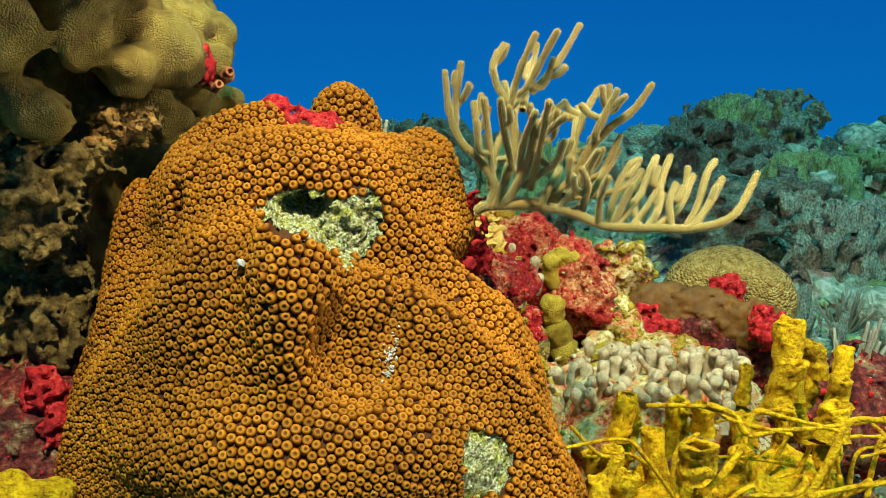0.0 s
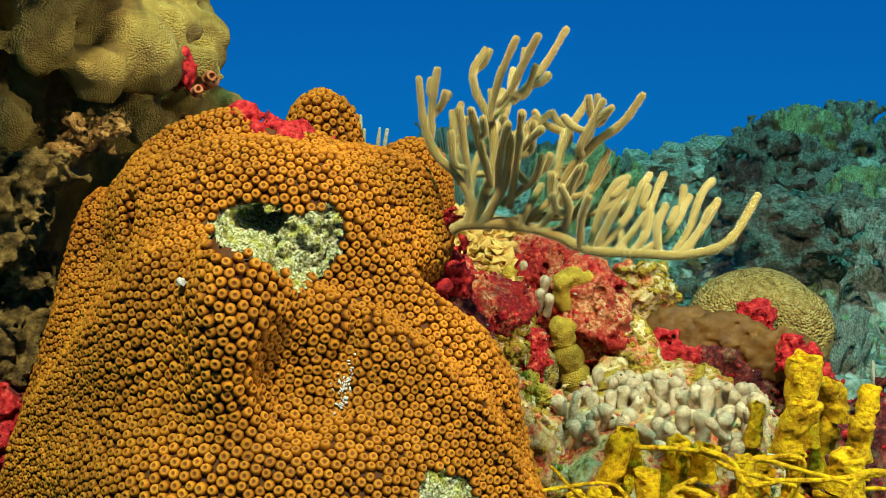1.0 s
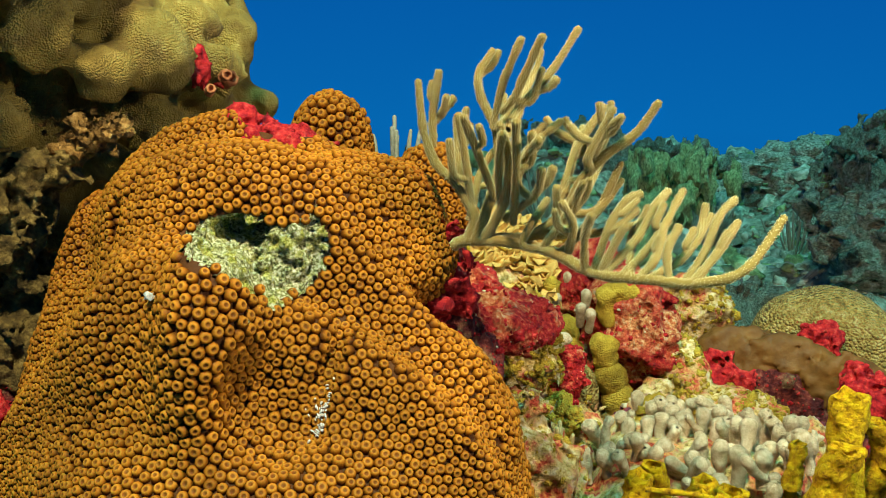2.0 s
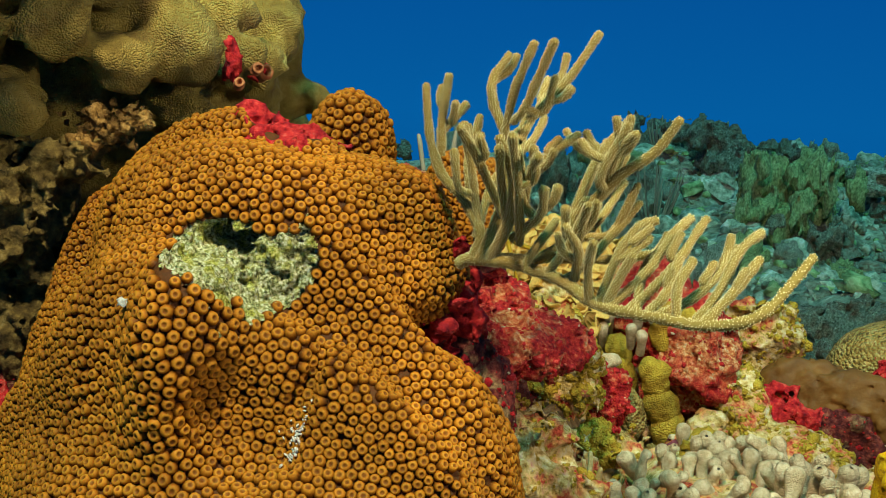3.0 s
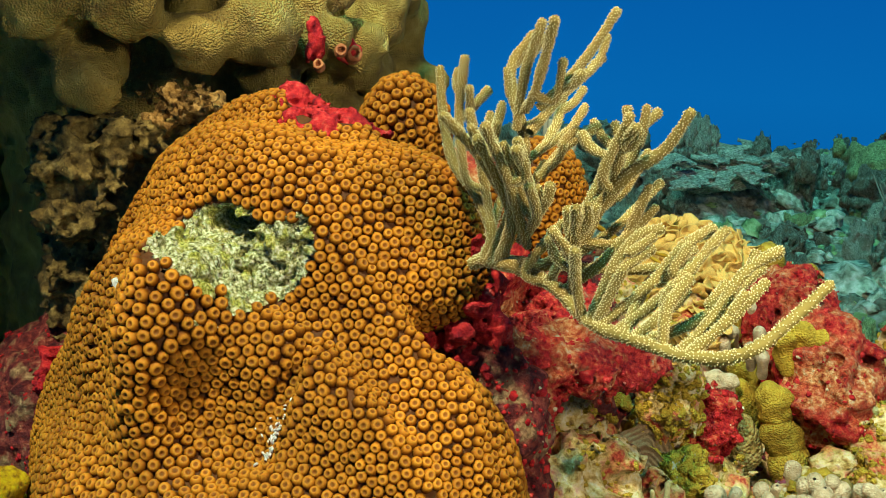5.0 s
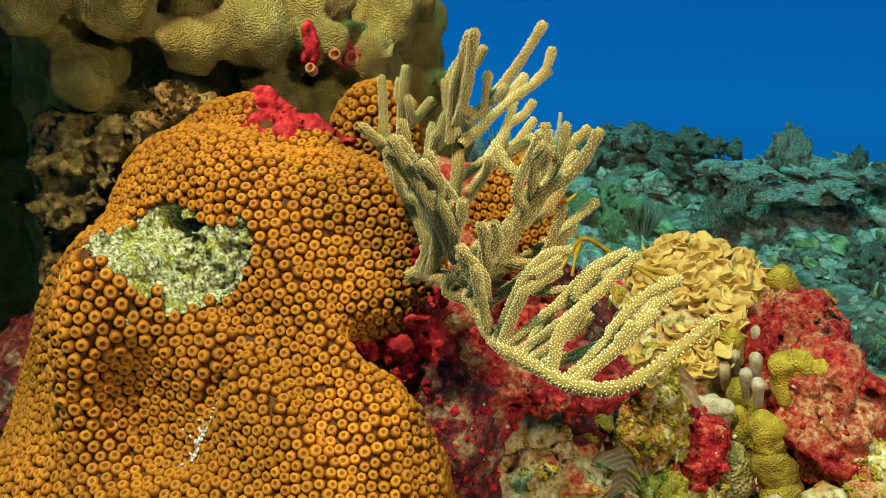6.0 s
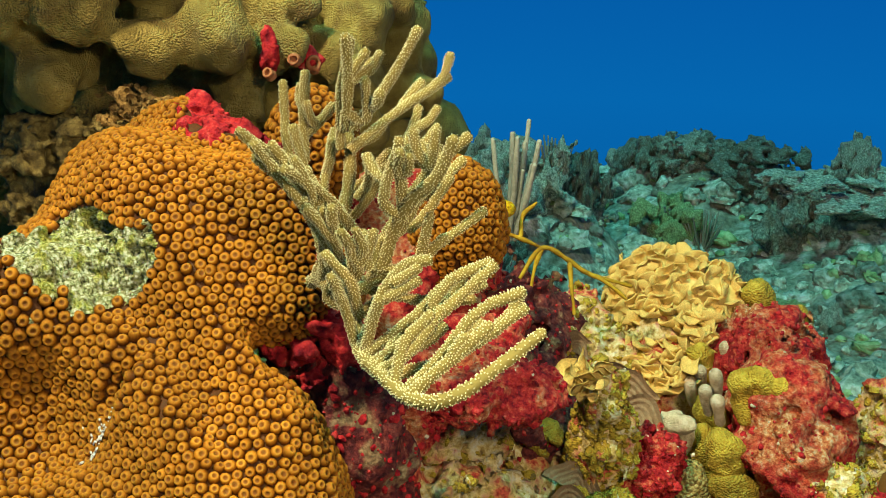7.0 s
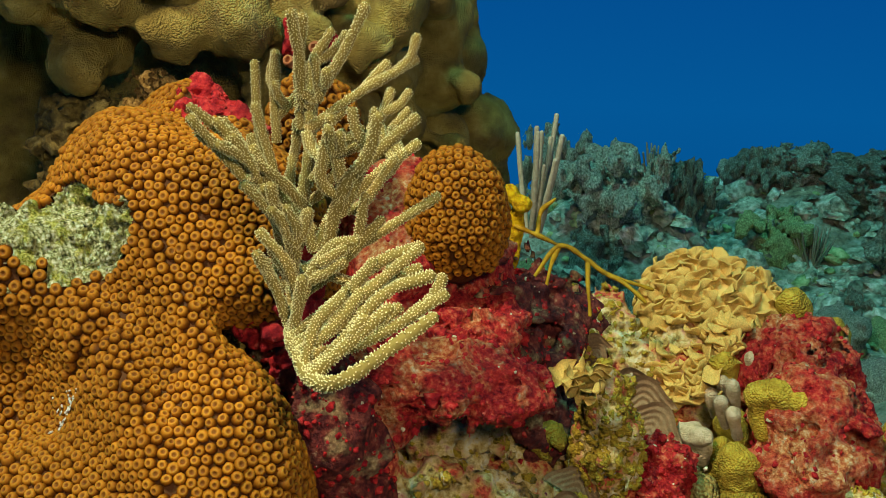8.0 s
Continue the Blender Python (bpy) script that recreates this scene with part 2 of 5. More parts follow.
# darker variant of the lobed coral's colours; the ledge's shade is coloured in
SHADEDLEDGE = mat("shaded_ledge", ((0.28, (0.05, 0.040, 0.012)), (0.48, (0.19, 0.14, 0.035)), (0.62, (0.40, 0.31, 0.08)), (0.76, (0.68, 0.58, 0.24))), 90, detail=9, bump=1.0, dist=0.008, bump_scale=160, blotch=0.4)
PILLAR = mat("lobed_coral", ((0.25, (0.20, 0.14, 0.025)), (0.55, (0.46, 0.355, 0.075)), (0.8, (0.70, 0.585, 0.18))), 34, detail=8, bump=1.0, cells=460, cell_depth=0.8, dist=0.0030, bump_scale=600, blotch=0.35, patch=(16, 0.54, 0.66, ((0.3, (0.16, 0.10, 0.022)), (0.7, (0.36, 0.26, 0.07)))))
RED = mat("red_sponge", ((0.28, (0.14, 0.002, 0.008)), (0.45, (0.42, 0.010, 0.016)), (0.58, (0.66, 0.035, 0.03)), (0.74, (0.74, 0.18, 0.12))), 110, bump=1.0, dist=0.008, bump_scale=120)
REDROCK = mat("red_encrusted_rock", ((0.30, (0.09, 0.002, 0.006)), (0.42, (0.40, 0.009, 0.014)), (0.54, (0.66, 0.045, 0.030)), (0.66, (0.78, 0.20, 0.09)), (0.78, (0.86, 0.56, 0.32))), 150, detail=10, bump=1.0, dist=0.012, bump_scale=190, patch=(22, 0.47, 0.62, ((0.32, (0.26, 0.04, 0.02)), (0.45, (0.64, 0.17, 0.05)), (0.56, (0.80, 0.42, 0.16)), (0.68, (0.88, 0.74, 0.46)))))
REEF = mat("reef_rock", ((0.30, (0.18, 0.10, 0.03)), (0.42, (0.62, 0.44, 0.12)), (0.52, (0.86, 0.71, 0.30)), (0.66, (0.94, 0.88, 0.60))), 120, detail=10, bump=1.0, dist=0.010, bump_scale=140, patch=(30, 0.48, 0.58, ((0.3, (0.24, 0.014, 0.012)), (0.45, (0.68, 0.10, 0.05)), (0.6, (0.84, 0.44, 0.14)), (0.75, (0.82, 0.64, 0.08)))))
# maroon crust by nature, its colour darkened as well for shaded gaps
PLUMROCK = mat("shaded_maroon_rock", ((0.30, (0.03, 0.006, 0.008)), (0.46, (0.12, 0.018, 0.018)), (0.60, (0.28, 0.06, 0.04)), (0.76, (0.50, 0.30, 0.16))), 110, detail=10, bump=1.0, dist=0.010, bump_scale=170, patch=(34, 0.54, 0.64, ((0.32, (0.10, 0.06, 0.03)), (0.5, (0.30, 0.20, 0.09)), (0.68, (0.60, 0.46, 0.22)))))
# greenish, lifted base colours stand in for the water's tint and haze
FAR = mat("haze_tinted_reef", ((0.32, (0.14, 0.19, 0.11)), (0.44, (0.36, 0.45, 0.30)), (0.54, (0.52, 0.62, 0.44)), (0.66, (0.84, 0.90, 0.74))), 24, detail=10, bump=1.0, dist=0.06, bump_scale=30, blotch=0.45, patch=(3.2, 0.48, 0.60, ((0.34, (0.16, 0.15, 0.10)), (0.5, (0.40, 0.36, 0.22)), (0.66, (0.66, 0.62, 0.44)))))
ROD = mat("sea_rod", ((0.0, (0.17, 0.115, 0.025)), (0.3, (0.30, 0.225, 0.055)), (1.0, (0.90, 0.80, 0.40))), 260, bump=0.6, bump_scale=500, dist=0.0015, blotch=0.15, tint=True, spec=0.10)
THINROD = mat("thin_rod", ((0.25, (0.40, 0.33, 0.12)), (0.7, (0.66, 0.58, 0.28))), 260, bump=0.6, bump_scale=500, dist=0.0015)
YELLOW = mat("yellow_sponge", ((0.30, (0.26, 0.11, 0.0)), (0.46, (0.74, 0.42, 0.0)), (0.62, (0.95, 0.66, 0.003))), 140, detail=8, bump=1.0, bump_scale=190, dist=0.010, rough=0.8)
FINGER = mat("finger_coral", ((0.25, (0.40, 0.30, 0.14)), (0.55, (0.72, 0.60, 0.36)), (0.8, (0.88, 0.80, 0.58))), 120, bump=1.0, cells=600, dist=0.002)
LETTUCE = mat("lettuce_coral", ((0.25, (0.56, 0.34, 0.06)), (0.55, (0.82, 0.56, 0.14)), (0.8, (0.93, 0.74, 0.30))), 70, bump=0.6, bump_scale=400, dist=0.002)
BROWN = mat("brown_sponge", ((0.25, (0.10, 0.045, 0.010)), (0.6, (0.20, 0.095, 0.018)), (0.8, (0.28, 0.14, 0.03))), 35, bump=0.4, dist=0.004, rough=0.6)
BRAIN = mat("brain_coral", ((0.3, (0.20, 0.13, 0.03)), (0.5, (0.46, 0.33, 0.08)), (0.7, (0.64, 0.50, 0.18))), 90, bump=1.0, cells=230, cell_depth=0.9, dist=0.005)
MUSTARD = mat("mustard_coral", ((0.25, (0.28, 0.18, 0.012)), (0.6, (0.58, 0.42, 0.04)), (0.8, (0.76, 0.60, 0.10))), 80, bump=1.0, cells=420, dist=0.003)


# ---- sea floor ----
def dome_h(x, y, cx, cy, top, r, drop=0.35):
    d2 = ((x - cx) ** 2 + (y - cy) ** 2) / (r * r)
    return top - drop * d2 / (1 + 0.25 * np.sqrt(d2))


def floor_h(x, y):
    """Height of the sea floor."""
    p = np.stack([x, y, np.zeros_like(x)], 1)
    base = -0.37 + 0.10 * fbm(p, 0.9, 3, 3) + 0.05 * fbm(p, 4.0, 4, 5) + 0.07 * np.clip(x, -4, 2)
    r = np.hypot(x, y - 0.8)
    base = base - np.clip(r - 6.0 + 0.5 * vnoise(p, 0.6, 9), 0, 400) * 0.42
    h = base
    for d in ((-0.25, 1.35, 0.33, 0.5), (0.30, 1.42, 0.235, 0.42), (0.02, 1.66, 0.33, 0.28), (-0.1, 0.95, 0.12, 0.5), (-0.05, 1.38, 0.36, 0.16), (0.30, 1.05, 0.21, 0.35), (0.45, 1.68, 0.26, 0.26), (1.55, 5.25, -0.02, 0.75), (-2.1, 3.78, -0.12, 0.45), (-1.95, 4.95, -0.22, 0.6), (1.05, 3.62, 0.0, 0.35), (1.45, 4.35, -0.02, 0.4), (-1.1, 4.85, -0.15, 0.4), (-0.1, 5.7, -0.15, 0.6)):
        h = smax(h, dome_h(x, y, *d), 0.05)
    near = np.exp(-((x - 0.1) ** 2 + (y - 1.3) ** 2) / 0.9)
    rough = 0.028 * fbm(p, 14, 4, 11) + 0.016 * np.abs(fbm(p, 40, 3, 17))
    lumps = 0.055 * fbm(p, 3.6, 3, 13) + 0.03 * np.abs(fbm(p, 8.5, 3, 15))
    return h + near * rough + (1 - near) * np.clip((8 - r) / 2, 0, 1) * (lumps - 0.02)


def axis_lines(lo, hi, step, reach, cap):
    a = [lo, hi]
    mid = np.arange(lo, hi, step)
    up, s = [hi], step
    while up[-1] < reach:
        s = min(s * 1.09, cap) if up[-1] < 9 else s * 1.35
        up.append(up[-1] + s)
    dn, s = [lo], step
    while dn[-1] > -reach:
        s = min(s * 1.09, cap) if dn[-1] > -9 else s * 1.35
        dn.append(dn[-1] - s)
    return np.concatenate([dn[:0:-1], mid, up])


gx, gy = axis_lines(-0.7, 0.85, 0.0085, 160, 0.07), axis_lines(0.75, 2.1, 0.0085, 160, 0.07)
GX, GY = np.meshgrid(gx, gy, indexing="ij")
gz = floor_h(GX.ravel(), GY.ravel())
gi = np.arange(GX.size).reshape(GX.shape)
gq = np.stack([gi[:-1, :-1], gi[1:, :-1], gi[1:, 1:], gi[:-1, 1:]], -1).reshape(-1, 4)
ground_mesh = mesh_of("ground", np.stack([GX.ravel(), GY.ravel(), gz], 1), gq)
ground_mesh.materials.append(REEF)
# farther ground takes the haze-tinted colours
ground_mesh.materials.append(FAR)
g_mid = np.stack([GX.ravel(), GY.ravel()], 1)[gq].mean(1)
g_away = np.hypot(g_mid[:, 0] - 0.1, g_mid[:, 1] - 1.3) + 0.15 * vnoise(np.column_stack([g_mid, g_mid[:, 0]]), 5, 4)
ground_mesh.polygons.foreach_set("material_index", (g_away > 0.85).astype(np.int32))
lone("ground", ground_mesh, REEF, "rough encrusted reef rock sloping away to deep water", "sea floor", kind="structure")


# ---- reef rocks ----
def rock(name, lobes, rough, step, material, label, category, group="", pits=0.0, k=0.03, seed=1, scale=28.0):
    """A rock of joined lobes with a worn, pitted skin."""
    lobes = [(np.array(c), np.array(r)) for c, r in lobes]

    def sdf(p):
        d = ell(p, *lobes[0])
        for c, r in lobes[1:]:
            d = smin(d, ell(p, c, r), k)
        i = np.nonzero(np.abs(d) < 0.07)[0]
        p, d0 = p[i], d
        d = d[i] + rough * fbm(p, scale, 5, seed, 0.58)
        if pits:
            d = d + pits * np.clip(vnoise(p, scale * 1.3, seed + 40) - 0.25, 0, 1) + pits * 0.8 * np.clip(vnoise(p, scale * 3.1, seed + 45) - 0.35, 0, 1)
        d0[i] = d
        return d0

    pad = 2 * rough + 0.02
    lo = np.min([c - r for c, r in lobes], 0) - pad
    hi = np.max([c + r for c, r in lobes], 0) + pad
    v, q = skin(sdf, lo, hi, step)
    return lone(name, mesh_of(name, v, q), material, label, category, group), v, q, sdf


ROCKS = [
    rock("reef_rock", [((0.06, 1.32, 0.205), (0.085, 0.065, 0.052)), ((0.115, 1.40, 0.215), (0.055, 0.06, 0.045)), ((0.055, 1.225, 0.24), (0.055, 0.055, 0.085)), ((0.030, 1.165, 0.27), (0.038, 0.045, 0.13)), ((0.12, 1.27, 0.205), (0.05, 0.05, 0.045)), ((-0.02, 1.29, 0.30), (0.06, 0.06, 0.13)), ((0.072, 1.190, 0.315), (0.036, 0.042, 0.055)), ((0.10, 1.225, 0.265), (0.05, 0.05, 0.06))], 0.018, 0.004, REEF, "crumbly cream and yellow rock below the red ledge", "reef rock", pits=0.05, seed=6),
    rock("reef_rock", [((0.046, 1.220, 0.430), (0.062, 0.052, 0.030)), ((0.088, 1.258, 0.416), (0.028, 0.034, 0.022)), ((0.022, 1.160, 0.42), (0.038, 0.036, 0.048)), ((0.0, 1.29, 0.42), (0.06, 0.05, 0.05))], 0.016, 0.0038, REDROCK, "ledge of rock covered by red and cream sponge", "reef rock", "sponge-covered rocks", pits=0.055, seed=3),
    rock("reef_rock", [((-0.120, 1.305, 0.495), (0.080, 0.075, 0.090)), ((-0.065, 1.255, 0.475), (0.050, 0.045, 0.075)), ((-0.075, 1.35, 0.42), (0.05, 0.05, 0.13)), ((-0.13, 1.32, 0.32), (0.12, 0.11, 0.14))], 0.012, 0.0042, REDROCK, "hump of rock with pale red sponge below the pillar", "reef rock", "sponge-covered rocks", pits=0.03, seed=9),
    rock("reef_rock", [((0.145, 1.62, 0.335), (0.070, 0.062, 0.095)), ((0.195, 1.565, 0.32), (0.058, 0.062, 0.090)), ((0.228, 1.530, 0.305), (0.042, 0.046, 0.052)), ((0.17, 1.61, 0.20), (0.050, 0.050, 0.14))], 0.014, 0.0038, REDROCK, "upright rock coated in bright red sponge", "reef rock", "sponge-covered rocks", pits=0.05, seed=14),
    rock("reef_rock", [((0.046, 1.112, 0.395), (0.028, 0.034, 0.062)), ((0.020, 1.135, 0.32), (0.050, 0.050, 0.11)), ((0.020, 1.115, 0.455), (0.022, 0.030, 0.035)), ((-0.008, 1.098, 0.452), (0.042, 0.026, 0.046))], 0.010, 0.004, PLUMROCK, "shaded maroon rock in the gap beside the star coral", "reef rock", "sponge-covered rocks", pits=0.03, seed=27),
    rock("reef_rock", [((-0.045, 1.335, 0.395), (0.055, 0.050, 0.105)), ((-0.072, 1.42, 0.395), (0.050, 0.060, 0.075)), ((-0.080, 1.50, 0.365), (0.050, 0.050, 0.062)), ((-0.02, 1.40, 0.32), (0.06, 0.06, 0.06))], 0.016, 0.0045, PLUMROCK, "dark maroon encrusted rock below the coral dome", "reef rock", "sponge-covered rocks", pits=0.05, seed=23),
    rock("reef_rock", [((0.295, 1.625, 0.325), (0.052, 0.040, 0.055)), ((0.27, 1.64, 0.25), (0.07, 0.05, 0.08))], 0.014, 0.005, REEF, "cream and red crusted rock behind the brown sponge", "reef rock", pits=0.04, seed=61),
    rock("reef_rock", [((0.265, 1.525, 0.262), (0.048, 0.042, 0.042)), ((0.34, 1.475, 0.232), (0.070, 0.042, 0.042))], 0.014, 0.005, REEF, "crumbly tan rock behind the finger coral", "reef rock", pits=0.04, seed=63),
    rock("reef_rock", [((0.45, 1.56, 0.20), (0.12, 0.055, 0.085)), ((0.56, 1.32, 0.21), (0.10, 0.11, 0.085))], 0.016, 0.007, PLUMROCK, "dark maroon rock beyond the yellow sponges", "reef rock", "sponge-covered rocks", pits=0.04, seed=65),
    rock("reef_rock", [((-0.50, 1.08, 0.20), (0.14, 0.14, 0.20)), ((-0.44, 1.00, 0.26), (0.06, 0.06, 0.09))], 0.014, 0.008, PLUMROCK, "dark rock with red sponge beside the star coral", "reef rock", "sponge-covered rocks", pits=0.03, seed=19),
]


# ---- big star coral ----
STAR_LOBES = (
    ((-0.146, 1.012, 0.250), (0.263, 0.042, 0.330), 0.035),
    ((-0.181, 1.108, 0.587), (0.112, 0.042, 0.077), 0.05),
    ((-0.031, 1.092, 0.581), (0.047, 0.042, 0.044), 0.035),
    ((-0.193, 0.970, 0.389), (0.100, 0.064, 0.188), 0.035),
    ((-0.333, 1.100, 0.331), (0.043, 0.106, 0.250), 0.035),
    ((-0.138, 0.957, 0.255), (0.259, 0.043, 0.268), 0.05),
    ((0.027, 1.031, 0.321), (0.078, 0.053, 0.155), 0.035),
    ((-0.155, 1.035, 0.570), (0.121, 0.049, 0.076), 0.035),
    ((-0.134, 0.960, 0.349), (0.191, 0.126, 0.083), 0.035),
    ((-0.143, 0.931, 0.478), (0.042, 0.057, 0.109), 0.035),
    ((-0.027, 1.091, 0.532), (0.059, 0.060, 0.042), 0.035),
    ((-0.202, 1.084, 0.190), (0.171, 0.114, 0.233), 0.04),
    ((-0.120, 0.987, 0.197), (0.273, 0.144, 0.192), 0.05),
    ((-0.262, 1.085, 0.540), (0.050, 0.055, 0.074), 0.04),
    ((-0.070, 1.085, 0.583), (0.045, 0.042, 0.045), 0.03),
)
CAVE = ((-0.137, 0.975, 0.581), (0.025, 0.072, 0.0135))


def star_sdf(p):
    d = ell(p, *STAR_LOBES[0][:2])
    for c, r, k in STAR_LOBES[1:]:
        d = smin(d, ell(p, c, r), k)
    d = d + 0.0020 * fbm(p, 14, 2, 21)
    d = smax(d, -rod(p, (-0.041, 0.958, 0.508), (-0.056, 0.915, 0.434), 0.009, 0.015), 0.008)
    d = smax(d, -ell(p, (-0.083, 0.894, 0.464), (0.041, 0.034, 0.052)), 0.024)
    d = smax(d, -ell(p, (-0.266, 1.020, 0.575), (0.006, 0.030, 0.020)), 0.010)
    d = smax(d, -ell(p, (-0.142, 1.122, 0.672), (0.046, 0.038, 0.034)), 0.008)
    return smax(d, -ell(p, *CAVE), 0.006)


PATCH = [(-192, 579), (-177, 586), (-154, 595), (-130, 592), (-108, 589), (-90, 587), (-77, 590), (-70, 602), (-66, 586), (-62, 569), (-63, 551), (-76, 536), (-89, 533), (-96, 522), (-103, 545), (-114, 559), (-127, 569), (-150, 573)]
LOWPATCH = [(14, 370), (35, 377), (59, 362), (69, 335), (61, 310), (22, 310)]


def within(p, outline, jitter=0.004):
    """Which places lie, seen along y, inside an outline given in millimetres of x and z."""
    q = p[:, [0, 2]] + np.stack([vnoise(p, 70, 31), vnoise(p, 70, 33)], 1) * jitter
    o = np.array(outline) / 1000.0
    hit = np.zeros(len(p), bool)
    for (x1, z1), (x2, z2) in zip(o, np.roll(o, -1, 0)):
        c = (z1 > q[:, 1]) != (z2 > q[:, 1])
        hit ^= c & (q[:, 0] < (x2 - x1) * (q[:, 1] - z1) / (z2 - z1 + 1e-12) + x1)
    lip = (p[:, 1] < 0.925) & (p[:, 0] < -0.126)
    nook = (p[:, 1] > 0.938) & (p[:, 1] < 1.02) & (p[:, 0] > -0.175) & (p[:, 0] < -0.085) & (p[:, 2] > 0.545) & (p[:, 2] < 0.588)
    return (hit & (p[:, 1] < 1.06) & ~lip) | (nook & (len(outline) > 8))


def polyp_shape(sides=9):
    # radius, height, tint: darkened foot, light rim, dark mouth
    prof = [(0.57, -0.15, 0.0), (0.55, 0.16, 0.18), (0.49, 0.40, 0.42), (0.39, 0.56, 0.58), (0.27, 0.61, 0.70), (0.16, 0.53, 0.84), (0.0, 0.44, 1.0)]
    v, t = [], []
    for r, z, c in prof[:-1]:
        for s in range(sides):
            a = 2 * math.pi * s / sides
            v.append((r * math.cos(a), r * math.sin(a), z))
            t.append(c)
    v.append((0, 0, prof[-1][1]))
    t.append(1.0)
    f = [(i * sides + s, i * sides + (s + 1) % sides, (i + 1) * sides + (s + 1) % sides, (i + 1) * sides + s) for i in range(len(prof) - 2) for s in range(sides)]
    top, b = len(v) - 1, (len(prof) - 2) * sides
    f += [(b + s, b + (s + 1) % sides, top, top) for s in range(sides)]
    return np.array(v), np.array(f), np.array(t)


PV, PF, PT = polyp_shape()
PTRI = np.array([t for a, b, c, d in PF for t in (((a, b, c), (a, c, d)) if c != d else ((a, b, c),))])
POLYP_MESH = mesh_of("polyp", PV, PTRI, tint=PT)


def polyps_on(coral, sdf, v, q, gap_of, keep_of, count, seed, near=None):
    """Cover a coral with polyps: the 300 nearest the place given are parts of their own, the rest one mesh."""
    c = scatter(v, q, count, seed)
    c = c[keep_of(c)]
    gap = gap_of(c)
    k = thin_out(c, gap * 0.75)
    c, gap = c[k], gap[k]
    for _ in range(15):
        tree = KDTree(len(c))
        for i, q3 in enumerate(c.tolist()):
            tree.insert(q3, i)
        tree.balance()
        near_i = np.array([[h[1] for h in tree.find_n(q3, 7)][1:] for q3 in c.tolist()])
        dv = c[:, None] - c[near_i]
        dl = np.linalg.norm(dv, axis=2, keepdims=True) + 1e-9
        push = (dv / dl * np.clip(gap[:, None, None] * 1.08 - dl, 0, None)).sum(1) * 0.28
        c = c + push
        c = c - normals_of(sdf, c) * sdf(c)[:, None]
    ok = keep_of(c)
    c, gap = c[ok], gap[ok]
    r = np.random.default_rng(seed)
    n = normals_of(sdf, c, 0.004) + r.normal(0, 0.11, (len(c), 3))
    n /= np.linalg.norm(n, axis=1, keepdims=True)
    turns = frames_on(n, r.random(len(c)) * 6.28)
    size = gap * r.uniform(0.92, 1.08, len(c))
    sizes = np.stack([size * r.uniform(0.9, 1.14, len(c)), size, size * r.uniform(0.72, 1.2, len(c))], 1)
    first = np.argsort(np.linalg.norm(c - np.array(near), axis=1))[:300] if near is not None else np.array([], int)
    rest = np.setdiff1d(np.arange(len(c)), first)
    bv, bf = stamp(PV, PTRI, c[rest], turns[rest], sizes[rest])
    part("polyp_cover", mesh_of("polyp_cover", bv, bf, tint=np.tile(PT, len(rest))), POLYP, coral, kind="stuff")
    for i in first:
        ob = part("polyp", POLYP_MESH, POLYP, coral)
        ob.matrix_basis = Matrix.Translation(c[i].tolist()) @ Matrix(turns[i].tolist()).to_4x4() @ Matrix.Diagonal((*sizes[i].tolist(), 1))
    return len(c)


star = thing("star_coral", "large orange-brown boulder star coral with a bare pale patch", "coral", at=(-0.13, 1.12, 0.1))
sv, sq = skin(star_sdf, (-0.45, 0.80, 0.0), (0.22, 1.30, 0.72), 0.0052)
def scar(p, outline):
    """Where a bare patch and a narrow rim round it lie."""
    hit = within(p, outline)
    for dx, dz in ((0.005, 0), (-0.005, 0), (0, 0.005), (0, -0.005)):
        hit |= within(p + np.array((dx, 0, dz)), outline)
    return hit


def bare_sdf(p):
    d = star_sdf(p)
    i = np.nonzero(np.abs(d) < 0.02)[0]
    q = p[i]
    d[i] += 0.003 - 0.007 * np.abs(fbm(q, 55, 3, 50)) - 0.0028 * vnoise(q, 190, 51) - 0.0016 * vnoise(q, 400, 52)
    return d


bare = scar(sv, PATCH) | (ell(sv, *CAVE) < 0.005)
_, (bv, bq) = split_mesh(sv, sq, bare | scar(sv, LOWPATCH))
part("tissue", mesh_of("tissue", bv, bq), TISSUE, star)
for outline, lo, hi, words in ((PATCH, (-0.215, 0.87, 0.50), (-0.04, 1.07, 0.625), "pale bare limestone grown over with thin algae"), (LOWPATCH, (0.0, 0.84, 0.295), (0.09, 0.96, 0.39), "small grey bare limestone scar")):
    dv, dq = skin(bare_sdf, lo, hi, 0.0023)
    grown = scar(dv, outline) | ((ell(dv, *CAVE) < 0.006) if outline is PATCH else False)
    (dv, dq), _ = split_mesh(dv, dq, grown)
    part("bare_patch", mesh_of("bare_patch", dv, dq), DEAD, star, words)


def star_gap(p):
    side = np.clip((-0.22 - p[:, 0]) / 0.12, 0, 1)
    hollow = np.exp(-(((p[:, 0] + 0.10) / 0.08) ** 2 + ((p[:, 2] - 0.50) / 0.10) ** 2))
    return 0.89 * (0.0099 + 0.0009 * vnoise(p, 9, 61) + 0.0014 * hollow - 0.0024 * side) * (1 + 0.07 * vnoise(p, 160, 62))


polyps_on(star, star_sdf, sv, sq, star_gap, lambda p: ~within(p, PATCH, 0.003) & ~within(p, LOWPATCH, 0.003) & (p[:, 2] > 0.1) & (ell(p, *CAVE) > 0.006) & (ell(p, (-0.147, 1.116, 0.652), (0.044, 0.034, 0.034)) > 0) & (rod(p, (-0.041, 0.958, 0.508), (-0.056, 0.915, 0.434), 0.006, 0.012) > 0), 200000, 5, (-0.05, 0.93, 0.48))


